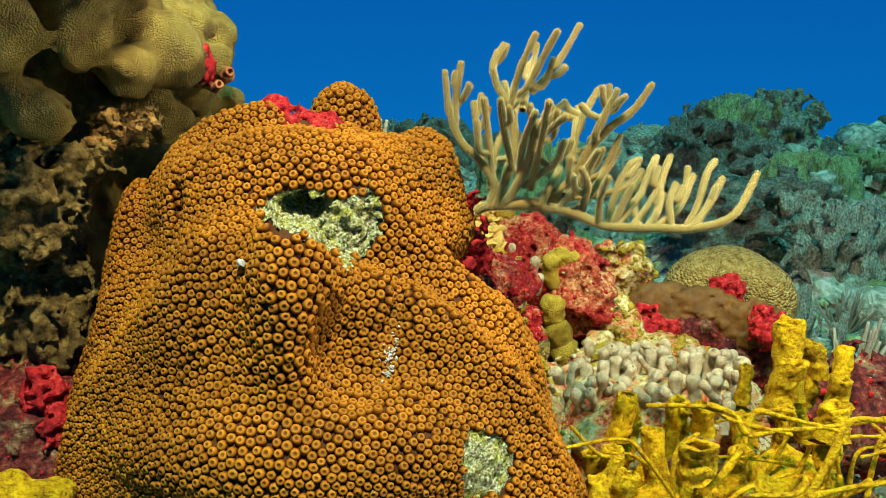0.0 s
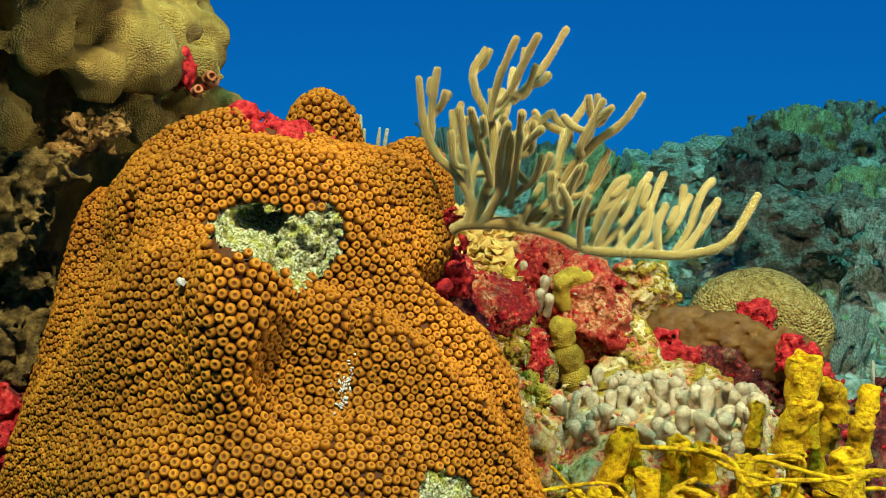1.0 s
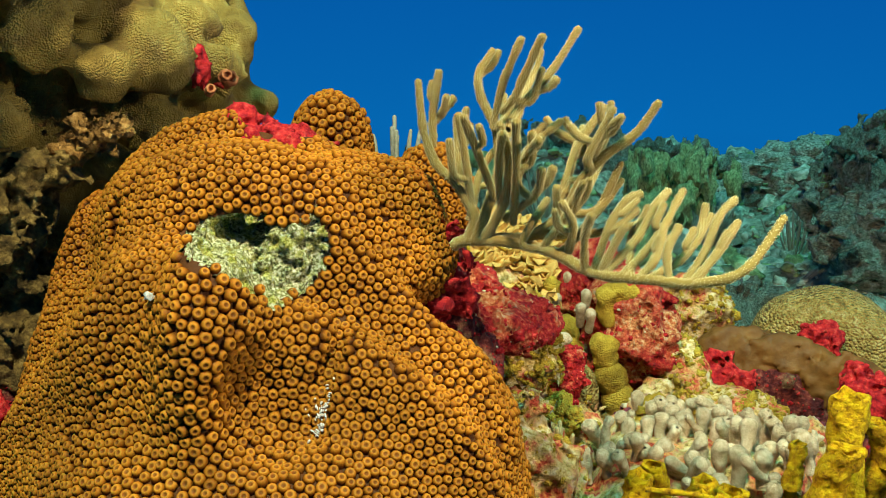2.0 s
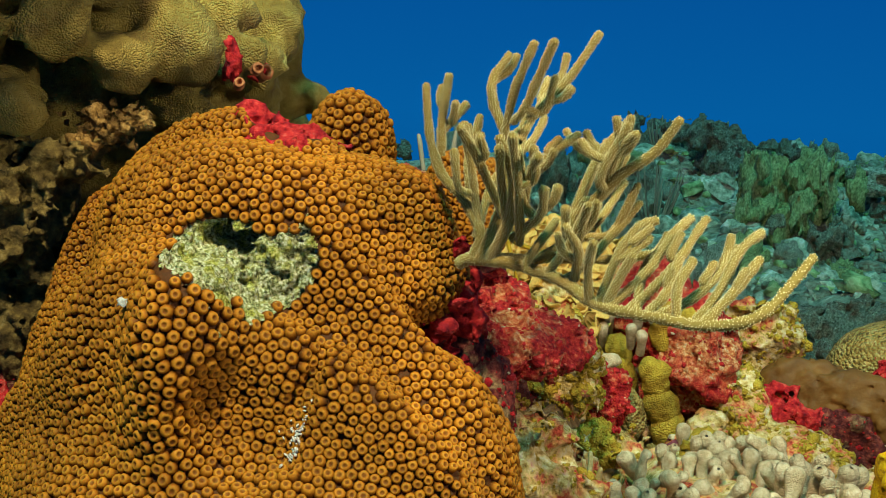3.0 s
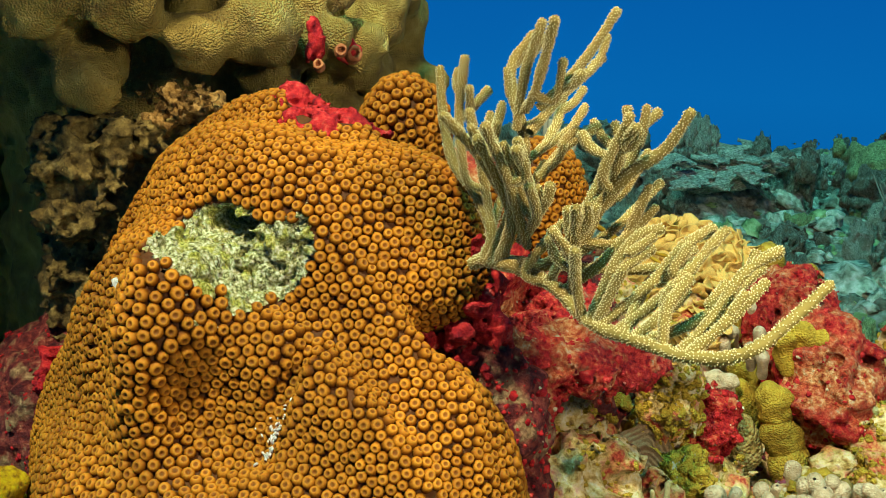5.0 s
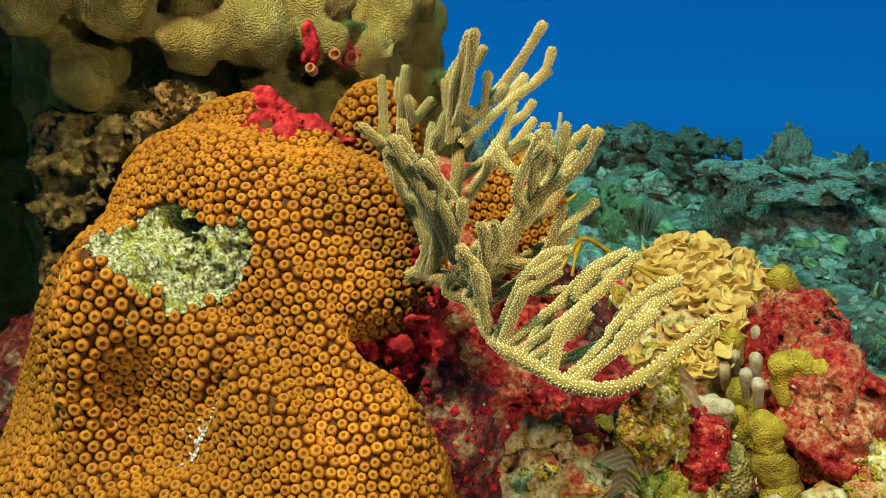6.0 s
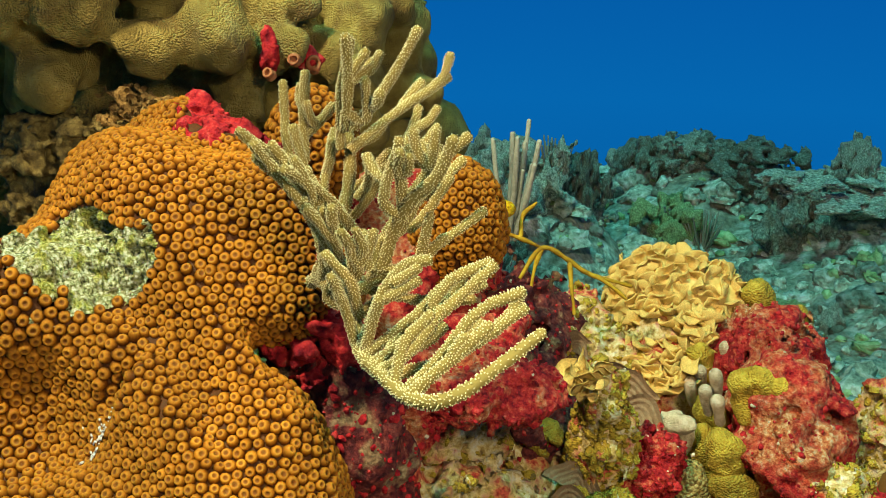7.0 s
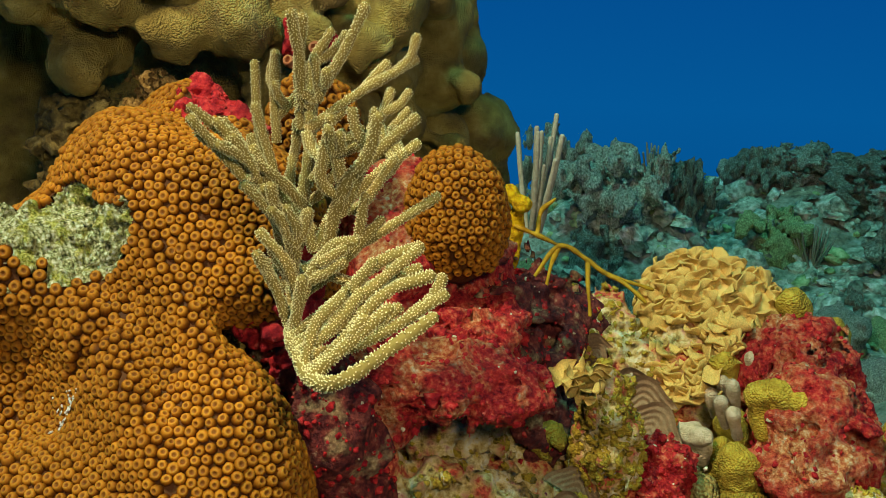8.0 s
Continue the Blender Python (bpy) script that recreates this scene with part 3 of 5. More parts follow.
def star_head(c, r, label, gap, seed):
    f = lambda p: ell(p, c, r) + 0.003 * fbm(p, 18, 2, seed)
    ob = thing("star_coral", label, "coral", at=(c[0], c[1], c[2] - r[2]))
    v, q = skin(f, np.array(c) - np.array(r) - 0.02, np.array(c) + np.array(r) + 0.02, 0.005)
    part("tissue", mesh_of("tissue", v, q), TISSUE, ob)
    polyps_on(ob, f, v, q, lambda p: gap * (1 + 0.15 * vnoise(p, 60, seed)), lambda p: p[:, 2] > c[2] - r[2] * 0.75, 14000, seed, (c[0] + 0.1, c[1] - 0.2, c[2] + 0.1))
    return ob


star_head((-0.117, 1.192, 0.620), (0.039, 0.039, 0.054), "small orange dome of star coral behind the boulder", 0.0098, 71)
star_head((-0.026, 1.292, 0.545), (0.046, 0.046, 0.064), "small orange-brown dome of star coral on red rock", 0.0088, 73)


# ---- tall lobed coral pillar ----
PR = np.random.default_rng(12)
pillar_lobes = [((-0.475, 1.60, 0.72), 0.040), ((-0.445, 1.63, 0.63), 0.044), ((-0.425, 1.65, 0.54), 0.050), ((-0.43, 1.64, 0.45), 0.055), ((-0.375, 1.53, 0.61), 0.036), ((-0.36, 1.47, 0.58), 0.034), ((-0.385, 1.105, 0.745), 0.038), ((-0.325, 1.225, 0.715), 0.040), ((-0.445, 1.050, 0.755), 0.036), ((-0.425, 1.080, 0.655), 0.030), ((-0.300, 1.30, 0.69), 0.027), ((-0.318, 1.325, 0.745), 0.034), ((-0.355, 1.165, 0.70), 0.026), ((-0.325, 1.43, 0.715), 0.040), ((-0.375, 1.545, 0.705), 0.038), ((-0.31, 1.37, 0.68), 0.030)]
for row, z in enumerate(np.arange(0.56, 1.0, 0.098)):
    for a in np.arange(-1.15, 1.6, 0.27):
        a2 = a + PR.uniform(-0.09, 0.09) + 0.15 * (row % 2)
        if z < 0.72 and a2 < -0.30 or a2 > 0.72:
            continue
        s = (1.0 if z > 0.6 else 0.93) - 0.55 * max(0.0, z - 0.72)
        pillar_lobes.append(((-0.625 + 0.275 * s * math.cos(a2), 1.35 + 0.355 * s * math.sin(a2), z + PR.uniform(-0.03, 0.03)), PR.uniform(0.024, 0.044)))
for _ in range(46):
    a, z = PR.uniform(-0.9, 0.75), PR.uniform(0.62, 0.92)
    if z > 0.74 or a > -0.25:
        s = 1.07 - 0.55 * max(0.0, z - 0.72)
        pillar_lobes.append(((-0.625 + 0.275 * s * math.cos(a), 1.35 + 0.355 * s * math.sin(a), z), PR.uniform(0.012, 0.021)))
for z in np.arange(0.42, 0.80, 0.046):
    for u in (0.05, 0.32, 0.6, 0.9):
        out = 0.012 - 0.12 * max(0.0, z - 0.55)
        pillar_lobes.append(((-0.345 - 0.15 * u + PR.uniform(-0.015, 0.015) + out, 1.515 + 0.165 * u + PR.uniform(-0.015, 0.015) + out, z + PR.uniform(-0.02, 0.02)), PR.uniform(0.015, 0.027)))
lobe_roots = []
for c, r in pillar_lobes:
    inward = np.array((-0.66 - c[0], 1.38 - c[1], 0.0))
    inward /= np.linalg.norm(inward)
    lobe_roots.append(np.array(c) + inward * (0.085 + r) + np.array((0, 0, 0.030 + r * 0.5)))


def pillar_sdf(p):
    d = ell(p, (-0.665, 1.42, 0.62), (0.190, 0.270, 0.62))
    d = smin(d, ell(p, (-0.66, 1.42, 0.20), (0.25, 0.28, 0.40)), 0.05)
    # unseen shelf above the view, added to throw shade on the left hollows
    d = smin(d, ell(p, (-0.66, 1.02, 0.955), (0.37, 0.35, 0.095)), 0.04)
    d = smin(d, ell(p, (-0.98, 1.25, 0.45), (0.16, 0.50, 0.60)), 0.04)
    d = smax(d, -ell(p, (-0.46, 1.10, 0.64), (0.13, 0.17, 0.085)), 0.02)
    x0, x1 = p[:, 0].min(), p[:, 0].max()
    for (c, r), b in zip(pillar_lobes, lobe_roots):
        if x0 - r - 0.15 < c[0] and b[0] < x1 + r + 0.15:
            lo, hi = np.minimum(c, b) - r - 0.06, np.maximum(c, b) + r + 0.06
            i = np.nonzero(((p > lo) & (p < hi)).all(1))[0]
            d[i] = smin(d[i], rod(p[i], c, b.tolist(), r, r * 0.5), 0.015)
    i = np.nonzero(np.abs(d) < 0.06)[0]
    d[i] += 0.011 * fbm(p[i], 16, 2, 81) + 0.006 * fbm(p[i], 50, 3, 85) + 0.009 * fbm(p[i] * np.array((1.0, 1.0, 0.35)), 32, 2, 88)
    return d


pv, pq = skin(pillar_sdf, (-1.15, 0.62, -0.1), (-0.2, 1.84, 1.30), 0.0085)
pillar = thing("pillar_coral", "tall lumpy yellow-brown lobed coral with shaded hollows", "coral", at=(-0.62, 1.36, 0.0))
p_mid = pv[pq].mean(1)
p_own = np.array([rod(p_mid, c, b.tolist(), r, r * 0.5) for (c, r), b in zip(pillar_lobes, lobe_roots)])
p_best = np.where(p_own.min(0) < 0.008, p_own.argmin(0), -1)
for i in range(len(pillar_lobes)):
    own = np.nonzero(p_best == i)[0]
    tag = np.arange(len(pv))
    while len(own):
        low = tag[pq[own]].min(1)
        if (tag[pq[own]] == low[:, None]).all():
            ids, n_of = np.unique(low, return_counts=True)
            p_best[own[low != ids[n_of.argmax()]]] = -1
            break
        np.minimum.at(tag, pq[own].ravel(), np.repeat(low, 4))
for i in range(-1, len(pillar_lobes)):
    pq_i = pq[p_best == i]
    if len(pq_i) > 20:
        used, inv = np.unique(pq_i, return_inverse=True)
        part("lobe" if i >= 0 else "core", mesh_of("lobe", pv[used], inv.reshape(pq_i.shape)), PILLAR, pillar)


# ---- sea rod ----
spike_v = np.array([(k * math.cos(a), k * math.sin(a), z) for k, z in ((1.0, 0.0), (0.6, 0.9)) for a in (0.0, 2.094, 4.189)])
spike_f = np.array([(0, 1, 4), (0, 4, 3), (1, 2, 5), (1, 5, 4), (2, 0, 3), (2, 3, 5), (3, 4, 5)])
sea_rod = thing("sea_rod", "pale yellow branching sea rod with fuzzy round branches", "soft coral", at=(0.035, 1.075, 0.55))
rod_count = [0]
rod_lines = []
TWIG = np.random.default_rng(404)


def branch(r0, r1, *spots, twigs=True):
    """A branch through places given in millimetres, some with a side twig."""
    n = len(spots)
    pts = [(x / 1000, y / 1000, z / 1000) for x, y, z in spots]
    rod_count[0] += 1
    rod_lines.append(np.array(spots, float))
    r0, r1 = r0 * 0.84, r1 * 0.86
    v, q = tube(pts, (r0, (r0 + r1) / 2, r1), 10, 0.0007, rod_count[0], rows=10 * n)
    tris = np.concatenate([q[:, [0, 1, 2]], q[:, [0, 2, 3]]])
    s = scatter(v, q, 4000, rod_count[0])
    s = s[thin_out(s, 0.00135)]
    line = v.reshape(-1, 10, 3).mean(1)
    nn = s - line[np.argmin(((s[:, None] - line[None]) ** 2).sum(2), axis=1)]
    nn /= np.linalg.norm(nn, axis=1, keepdims=True) + 1e-9
    kv, kf = stamp(spike_v, spike_f, s - nn * 0.0003, frames_on(nn, s[:, 0] * 4000), np.stack([np.full(len(s), 0.00068), np.full(len(s), 0.00068), 0.0009 + 0.0010 * RNG.random(len(s))], 1))
    part("branch", mesh_of("branch", *join((v, tris), (kv, kf)), tint=np.concatenate([np.full(len(v), 0.2), np.tile((0.2, 0.2, 0.2, 1.0, 1.0, 1.0), len(s))])), ROD, sea_rod)
    line_mm = np.array(spots, float)
    reach = np.linalg.norm(line_mm[-1] - line_mm[0])
    if twigs and n >= 3 and reach > 45:
        for u in (0.34, 0.58):
            if TWIG.random() < 0.55:
                continue
            k = u * (n - 1)
            i = int(k)
            a = line_mm[i] + (line_mm[i + 1] - line_mm[i]) * (k - i)
            along = line_mm[-1] - line_mm[-2]
            along /= np.linalg.norm(along)
            side = TWIG.choice((-1, 1)) * np.array((0.75, 0.25, 0.0)) + TWIG.normal(0, 0.3, 3)
            span = min(reach * (1 - u) * TWIG.uniform(0.55, 0.85), 62)
            b = a + (along * 0.30 + side * 0.50) * span * 0.6
            c = b + (along + np.array((0, 0, 0.35))) * span * 0.55
            branch(r1 * 1.10, r1 * 1.06, a.tolist(), b.tolist(), c.tolist(), twigs=False)


branch(0.0058, 0.0036, (51, 1062, 565), (55, 1064, 584), (39, 1066, 611), (18, 1068, 632), (7, 1070, 661), (2, 1072, 703))
branch(0.0039, 0.0036, (13, 1082, 644), (14, 1081, 680), (19, 1080, 711))
branch(0.0039, 0.0036, (10, 1083, 662), (19, 1089, 672), (29, 1097, 686))
branch(0.0039, 0.0036, (44, 1072, 602), (37, 1082, 635), (33, 1095, 668))
branch(0.0039, 0.0036, (53, 1066, 588), (48, 1059, 633), (42, 1050, 677))
branch(0.006, 0.0036, (58, 1059, 565), (66, 1064, 590), (75, 1070, 625), (72, 1077, 660), (60, 1084, 683), (53, 1092, 707), (64, 1100, 729))
branch(0.0039, 0.0036, (70, 1070, 664), (78, 1065, 702), (94, 1060, 742))
branch(0.0039, 0.0036, (77, 1068, 679), (88, 1061, 691), (102, 1051, 721), (114, 1040, 746))
branch(0.0039, 0.0036, (83, 1067, 664), (91, 1102, 687), (100, 1148, 710))
branch(0.0039, 0.0036, (91, 1065, 682), (110, 1068, 702), (126, 1073, 724), (141, 1078, 750))
branch(0.0056, 0.0036, (66, 1056, 566), (85, 1041, 606), (91, 1021, 645), (85, 1000, 677))
branch(0.0039, 0.0036, (93, 1065, 632), (106, 1073, 652), (128, 1083, 670))
branch(0.0039, 0.0036, (91, 1062, 611), (102, 1028, 643), (118, 985, 668))
branch(0.0039, 0.0036, (74, 1063, 602), (62, 1034, 648), (56, 995, 683))
branch(0.0039, 0.0036, (84, 1055, 586), (100, 1040, 601), (115, 1021, 619), (120, 1000, 641))
branch(0.0057, 0.0037, (69, 1054, 565), (105, 1052, 571), (134, 1050, 593), (150, 1048, 623), (169, 1045, 647), (194, 1043, 667), (211, 1040, 693))
branch(0.0039, 0.0036, (132, 1042, 594), (136, 1057, 621), (147, 1078, 654), (166, 1100, 681))
branch(0.0039, 0.0036, (136, 1050, 611), (140, 1078, 636), (147, 1115, 660))
branch(0.0039, 0.0036, (157, 1050, 631), (163, 1043, 656), (169, 1034, 670), (182, 1024, 683))
branch(0.0039, 0.0036, (150, 1052, 621), (162, 1055, 642), (169, 1060, 665))
branch(0.0062, 0.0039, (35, 1068, 556), (51, 1062, 563), (92, 1045, 567), (132, 1026, 564), (166, 1004, 555), (216, 982, 558), (252, 969, 562), (284, 970, 575), (313, 1002, 609))
branch(0.0039, 0.0036, (118, 1032, 565), (136, 1024, 592), (148, 1013, 617), (154, 1000, 632))
branch(0.0039, 0.0036, (133, 1024, 562), (156, 1040, 586), (184, 1060, 623))
branch(0.0039, 0.0036, (158, 1008, 556), (157, 998, 586), (162, 985, 608))
branch(0.0039, 0.0036, (166, 1004, 555), (175, 1011, 589), (188, 1020, 613), (200, 1030, 618))
branch(0.0039, 0.0036, (175, 1000, 556), (199, 1016, 582), (214, 1037, 607), (224, 1060, 615))
branch(0.0039, 0.0036, (190, 993, 557), (217, 1018, 587), (236, 1050, 618))
branch(0.0039, 0.0036, (204, 988, 558), (216, 1002, 573), (221, 1020, 593))
branch(0.0039, 0.0036, (211, 985, 558), (239, 1013, 571), (261, 1050, 597))
branch(0.0039, 0.0036, (226, 978, 559), (224, 988, 582), (232, 1000, 598))
branch(0.0039, 0.0036, (239, 974, 560), (253, 988, 582), (264, 1007, 607), (277, 1028, 617))
branch(0.0039, 0.0036, (245, 971, 561), (263, 984, 583), (278, 1000, 604))
branch(0.0039, 0.0036, (196, 992, 558), (195, 1026, 580), (209, 1070, 596))
branch(0.0039, 0.0036, (92, 1051, 583), (97, 1018, 631), (101, 975, 683))
branch(0.0039, 0.0036, (80, 1058, 591), (81, 1026, 635), (89, 985, 672))
branch(0.0039, 0.0036, (126, 1037, 580), (149, 1073, 600), (163, 1120, 626))
branch(0.0039, 0.0036, (172, 1002, 557), (182, 1001, 582), (189, 1000, 597))
branch(0.0039, 0.0036, (50, 1066, 580), (58, 1085, 623), (74, 1110, 647))
branch(0.0039, 0.0036, (143, 1023, 567), (146, 1013, 594), (138, 1000, 614))


# more side fingers, each rising from the nearest stem below its tip
TIPS = ((103, 1147, 726), (58, 1111, 721), (68, 1110, 727), (69, 1148, 684), (81, 1156, 684), (85, 1152, 671), (83, 1098, 678), (172, 1064, 689), (163, 1053, 689), (114, 1108, 668),
        (131, 1107, 668), (114, 1059, 659), (41, 1099, 676), (100, 1000, 667), (94, 1033, 631), (48, 1080, 664), (130, 1038, 619), (157, 1024, 628), (214, 1055, 590), (224, 1019, 584),
        (208, 1053, 602), (256, 1053, 605), (273, 1032, 616), (123, 1083, 673), (180, 1022, 686), (128, 1014, 640), (140, 1034, 673), (125, 1059, 709), (53, 1084, 704), (27, 1074, 690))
for tip in TIPS:
    tip = np.array(tip, float)
    if min(np.linalg.norm(line[-1] - tip) for line in rod_lines) < 8.5:
        continue
    stems = np.concatenate([a + (b - a) * np.linspace(0, 1, 8)[:, None] for line in rod_lines for a, b in zip(line[:-1], line[1:])])
    rise = tip - stems
    far = np.linalg.norm(rise, axis=1)
    fit_cost = np.where((rise[:, 2] > 0.5 * far) & (far > 24), far, 1e6)
    foot = stems[fit_cost.argmin()]
    step = tip - foot
    knee = foot + step * np.array((0.66, 0.66, 0.42))
    branch(0.0037, 0.0036, foot.tolist(), knee.tolist(), tip.tolist(), twigs=False)


# ---- shapes for small growth ----
CREAM = mat("cream_crust", ((0.25, (0.34, 0.26, 0.14)), (0.6, (0.70, 0.60, 0.38)), (0.8, (0.86, 0.80, 0.62))), 150, bump=0.8, dist=0.002)
SCROLL = mat("scroll_coral", ((0.25, (0.22, 0.13, 0.06)), (0.6, (0.44, 0.30, 0.15)), (0.85, (0.66, 0.52, 0.32))), 60, bump=0.6, bump_scale=300, dist=0.002)

def lump_shape(seed, rough=0.25, rings=5, sides=7):
    """A small uneven lump of unit radius, flat side down: verts, triangles."""
    r = np.random.default_rng(seed)
    v = [(0, 0, 1.0)]
    for i in range(1, rings):
        a = math.pi * 0.62 * i / (rings - 1)
        for s in range(sides):
            b = 2 * math.pi * (s + 0.5 * (i % 2)) / sides
            k = 1 + rough * r.uniform(-1, 1)
            v.append((k * math.sin(a) * math.cos(b), k * math.sin(a) * math.sin(b), k * math.cos(a)))
    f = [(0, 1 + s, 1 + (s + 1) % sides) for s in range(sides)]
    for i in range(rings - 2):
        o = 1 + i * sides
        for s in range(sides):
            a, b, c, d = o + s, o + (s + 1) % sides, o + sides + (s + 1) % sides, o + sides + s
            f += [(a, c, b), (a, d, c)]
    f = [(a, b, c) for a, b, c in f]
    return np.array(v), np.array(f)


def plate(size, spread=1.25, wave=0.25, waves=3.0, phase=0.0, cup=0.35, thick=0.06, ridges=0.0, na=13, nu=6):
    """A wavy fan-shaped plate, rooted at its origin and growing along y: verts, quads."""
    u = np.linspace(0.06, 1, nu)[:, None]
    a = np.linspace(-spread, spread, na)[None]
    r = u * (1 + 0.10 * np.sin(a * waves * 2 + phase))
    x, y = r * np.sin(a), r * np.cos(a)
    z = cup * u ** 2 + wave * u ** 1.6 * np.sin(a * waves + phase) + ridges * np.sin(u * 34)
    t = thick * (1.25 - u * 0.7)
    top = np.stack([x, y, z + 0 * x], -1).reshape(-1, 3)
    bot = np.stack([x, y, z - t + 0 * x], -1).reshape(-1, 3)
    i = np.arange(nu * na).reshape(nu, na)
    q = np.stack([i[:-1, :-1], i[:-1, 1:], i[1:, 1:], i[1:, :-1]], -1).reshape(-1, 4)
    n = nu * na
    rim = np.concatenate([i[0, :], i[1:, -1], i[-1, -2::-1], i[-2:0:-1, 0]])
    nx = np.roll(rim, -1)
    side = np.stack([rim, rim + n, nx + n, nx], 1)
    return np.concatenate([top, bot]) * size, np.concatenate([q[:, ::-1], q + n, side])


def set_on(ob, at, out, spin=0.0, size=1.0):
    """Place a part so that its z points along out."""
    m = frames_on(np.array([out], float) / np.linalg.norm(out), np.array([spin]))[0]
    ob.matrix_basis = Matrix.Translation(at) @ Matrix(m.tolist()).to_4x4() @ Matrix.Diagonal((size, size, size, 1))


def floor_at(x, y):
    return float(floor_h(np.array([x]), np.array([y]))[0])


# ---- red sponges ----
def sponge_lump(lobes, seed, label, rough=0.010, step=0.004):
    return rock("red_sponge", lobes, rough * 1.35, step * 0.68, RED, label, "sponge", "red sponges", pits=0.045, k=0.012, seed=seed, scale=55)


sponge_lump([((-0.180, 1.108, 0.652), (0.014, 0.016, 0.022)), ((-0.163, 1.102, 0.642), (0.028, 0.028, 0.016)), ((-0.138, 1.107, 0.639), (0.029, 0.028, 0.014)), ((-0.112, 1.122, 0.629), (0.020, 0.018, 0.010))], 21, "crumpled bright red sponge on the shoulder of the coral", 0.0055, 0.0036)
sponge_lump([((0.030, 1.085, 0.535), (0.016, 0.016, 0.034)), ((0.038, 1.092, 0.505), (0.011, 0.014, 0.022))], 23, "dark red sponge at the foot of the sea rod")
sponge_lump([((-0.010, 1.065, 0.492), (0.022, 0.012, 0.010)), ((0.015, 1.068, 0.487), (0.016, 0.012, 0.012))], 25, "small crimson sponge wedged beside the coral")
sponge_lump([((-0.425, 1.015, 0.37), (0.020, 0.03, 0.03)), ((-0.41, 0.99, 0.335), (0.018, 0.02, 0.022))], 27, "red sponge beside the star coral", 0.006)
sponge_lump([((-0.52, 1.13, 0.41), (0.03, 0.04, 0.03))], 28, "dim red sponge in a shaded hollow", 0.006)
sponge_lump([((0.30, 1.555, 0.265), (0.05, 0.035, 0.022)), ((0.34, 1.53, 0.262), (0.035, 0.03, 0.02))], 29, "bright red sponge below the brown sponge", 0.008)
sponge_lump([((0.50, 1.50, 0.275), (0.03, 0.035, 0.03)), ((0.52, 1.46, 0.265), (0.028, 0.02, 0.02))], 30, "red sponge beside the brown sponge", 0.008)
sponge_lump([((0.462, 1.605, 0.300), (0.035, 0.02, 0.022))], 33, "red sponge with an open pore under the brain coral", 0.008)
rock("orange_sponge", [((-0.425, 0.905, 0.30), (0.03, 0.03, 0.028)), ((-0.385, 0.91, 0.295), (0.022, 0.022, 0.025)), ((-0.41, 0.91, 0.20), (0.05, 0.05, 0.10))], 0.006, 0.005, YELLOW, "orange-yellow lumpy sponge beside the star coral", "sponge", pits=0.02, k=0.015, seed=31, scale=45)

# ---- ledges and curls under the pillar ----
rock("ledge_coral", [((-0.440, 1.070, 0.535), (0.044, 0.036, 0.020)), ((-0.415, 1.095, 0.585), (0.030, 0.030, 0.036)), ((-0.46, 1.10, 0.55), (0.06, 0.06, 0.07)), ((-0.385, 1.135, 0.60), (0.022, 0.02, 0.02)), ((-0.47, 1.12, 0.42), (0.07, 0.07, 0.12))], 0.018, 0.0042, SHADEDLEDGE, "crumbling yellow-brown coral ledge in shadow", "coral", pits=0.05, k=0.012, seed=41, scale=45)


def curls(name, label, c, spread, count, size, seed, material, group=""):
    r = np.random.default_rng(seed)
    ob = thing(name, label, "coral", group, at=c)
    shapes = [mesh_of("curl", *plate(1.0, 1.5, 0.35, r.uniform(2, 3.4), r.uniform(0, 6), r.uniform(0.2, 0.7), 0.10)) for _ in range(4)]
    for i in range(count):
        at = np.array(c) + r.normal(0, 1, 3) * np.array(spread)
        o = part("curl", shapes[i % 4], material, ob)
        set_on(o, at.tolist(), (r.normal(0, 0.6), -0.5 + r.normal(0, 0.5), 0.8), r.uniform(0, 6.28), size * r.uniform(0.6, 1.3))
    return ob


LEAFALGA = mat("leaf_algae", ((0.28, (0.12, 0.065, 0.014)), (0.5, (0.34, 0.20, 0.045)), (0.72, (0.62, 0.43, 0.14))), 160, bump=0.9, dist=0.004)
rock("turf_algae", [((-0.365, 1.150, 0.622), (0.032, 0.018, 0.011)), ((-0.345, 1.165, 0.636), (0.018, 0.016, 0.010)), ((-0.385, 1.135, 0.618), (0.020, 0.016, 0.013)), ((-0.37, 1.145, 0.645), (0.010, 0.010, 0.012))], 0.008, 0.0034, LEAFALGA, "crumpled tan leafy algae on the shaded ledge", "algae", pits=0.045, k=0.008, seed=43, scale=75)
curls("leaf_coral", "small cream leafy coral in a gap below the sea rod", (0.096, 1.355, 0.405), (0.013, 0.010, 0.011), 18, 0.013, 45, LETTUCE)
curls("leaf_algae", "curly tan leaf algae on the shaded ledge", (-0.362, 1.145, 0.640), (0.022, 0.010, 0.008), 70, 0.0062, 47, LEAFALGA)
ROCKS.append(rock("reef_rock", [((0.085, 1.385, 0.36), (0.026, 0.026, 0.045)), ((0.08, 1.40, 0.30), (0.03, 0.03, 0.07))], 0.010, 0.005, REEF, "shaded stub of rock behind the leafy coral", "reef rock", pits=0.03, seed=44, scale=45))
ROCKS.append(rock("reef_rock", [((-0.060, 1.540, 0.335), (0.048, 0.04, 0.070)), ((-0.015, 1.555, 0.300), (0.045, 0.04, 0.07)), ((-0.09, 1.51, 0.32), (0.045, 0.045, 0.085))], 0.018, 0.0045, REEF, "brown crusted rock under the rope sponge", "reef rock", "", pits=0.05, seed=56, scale=40))
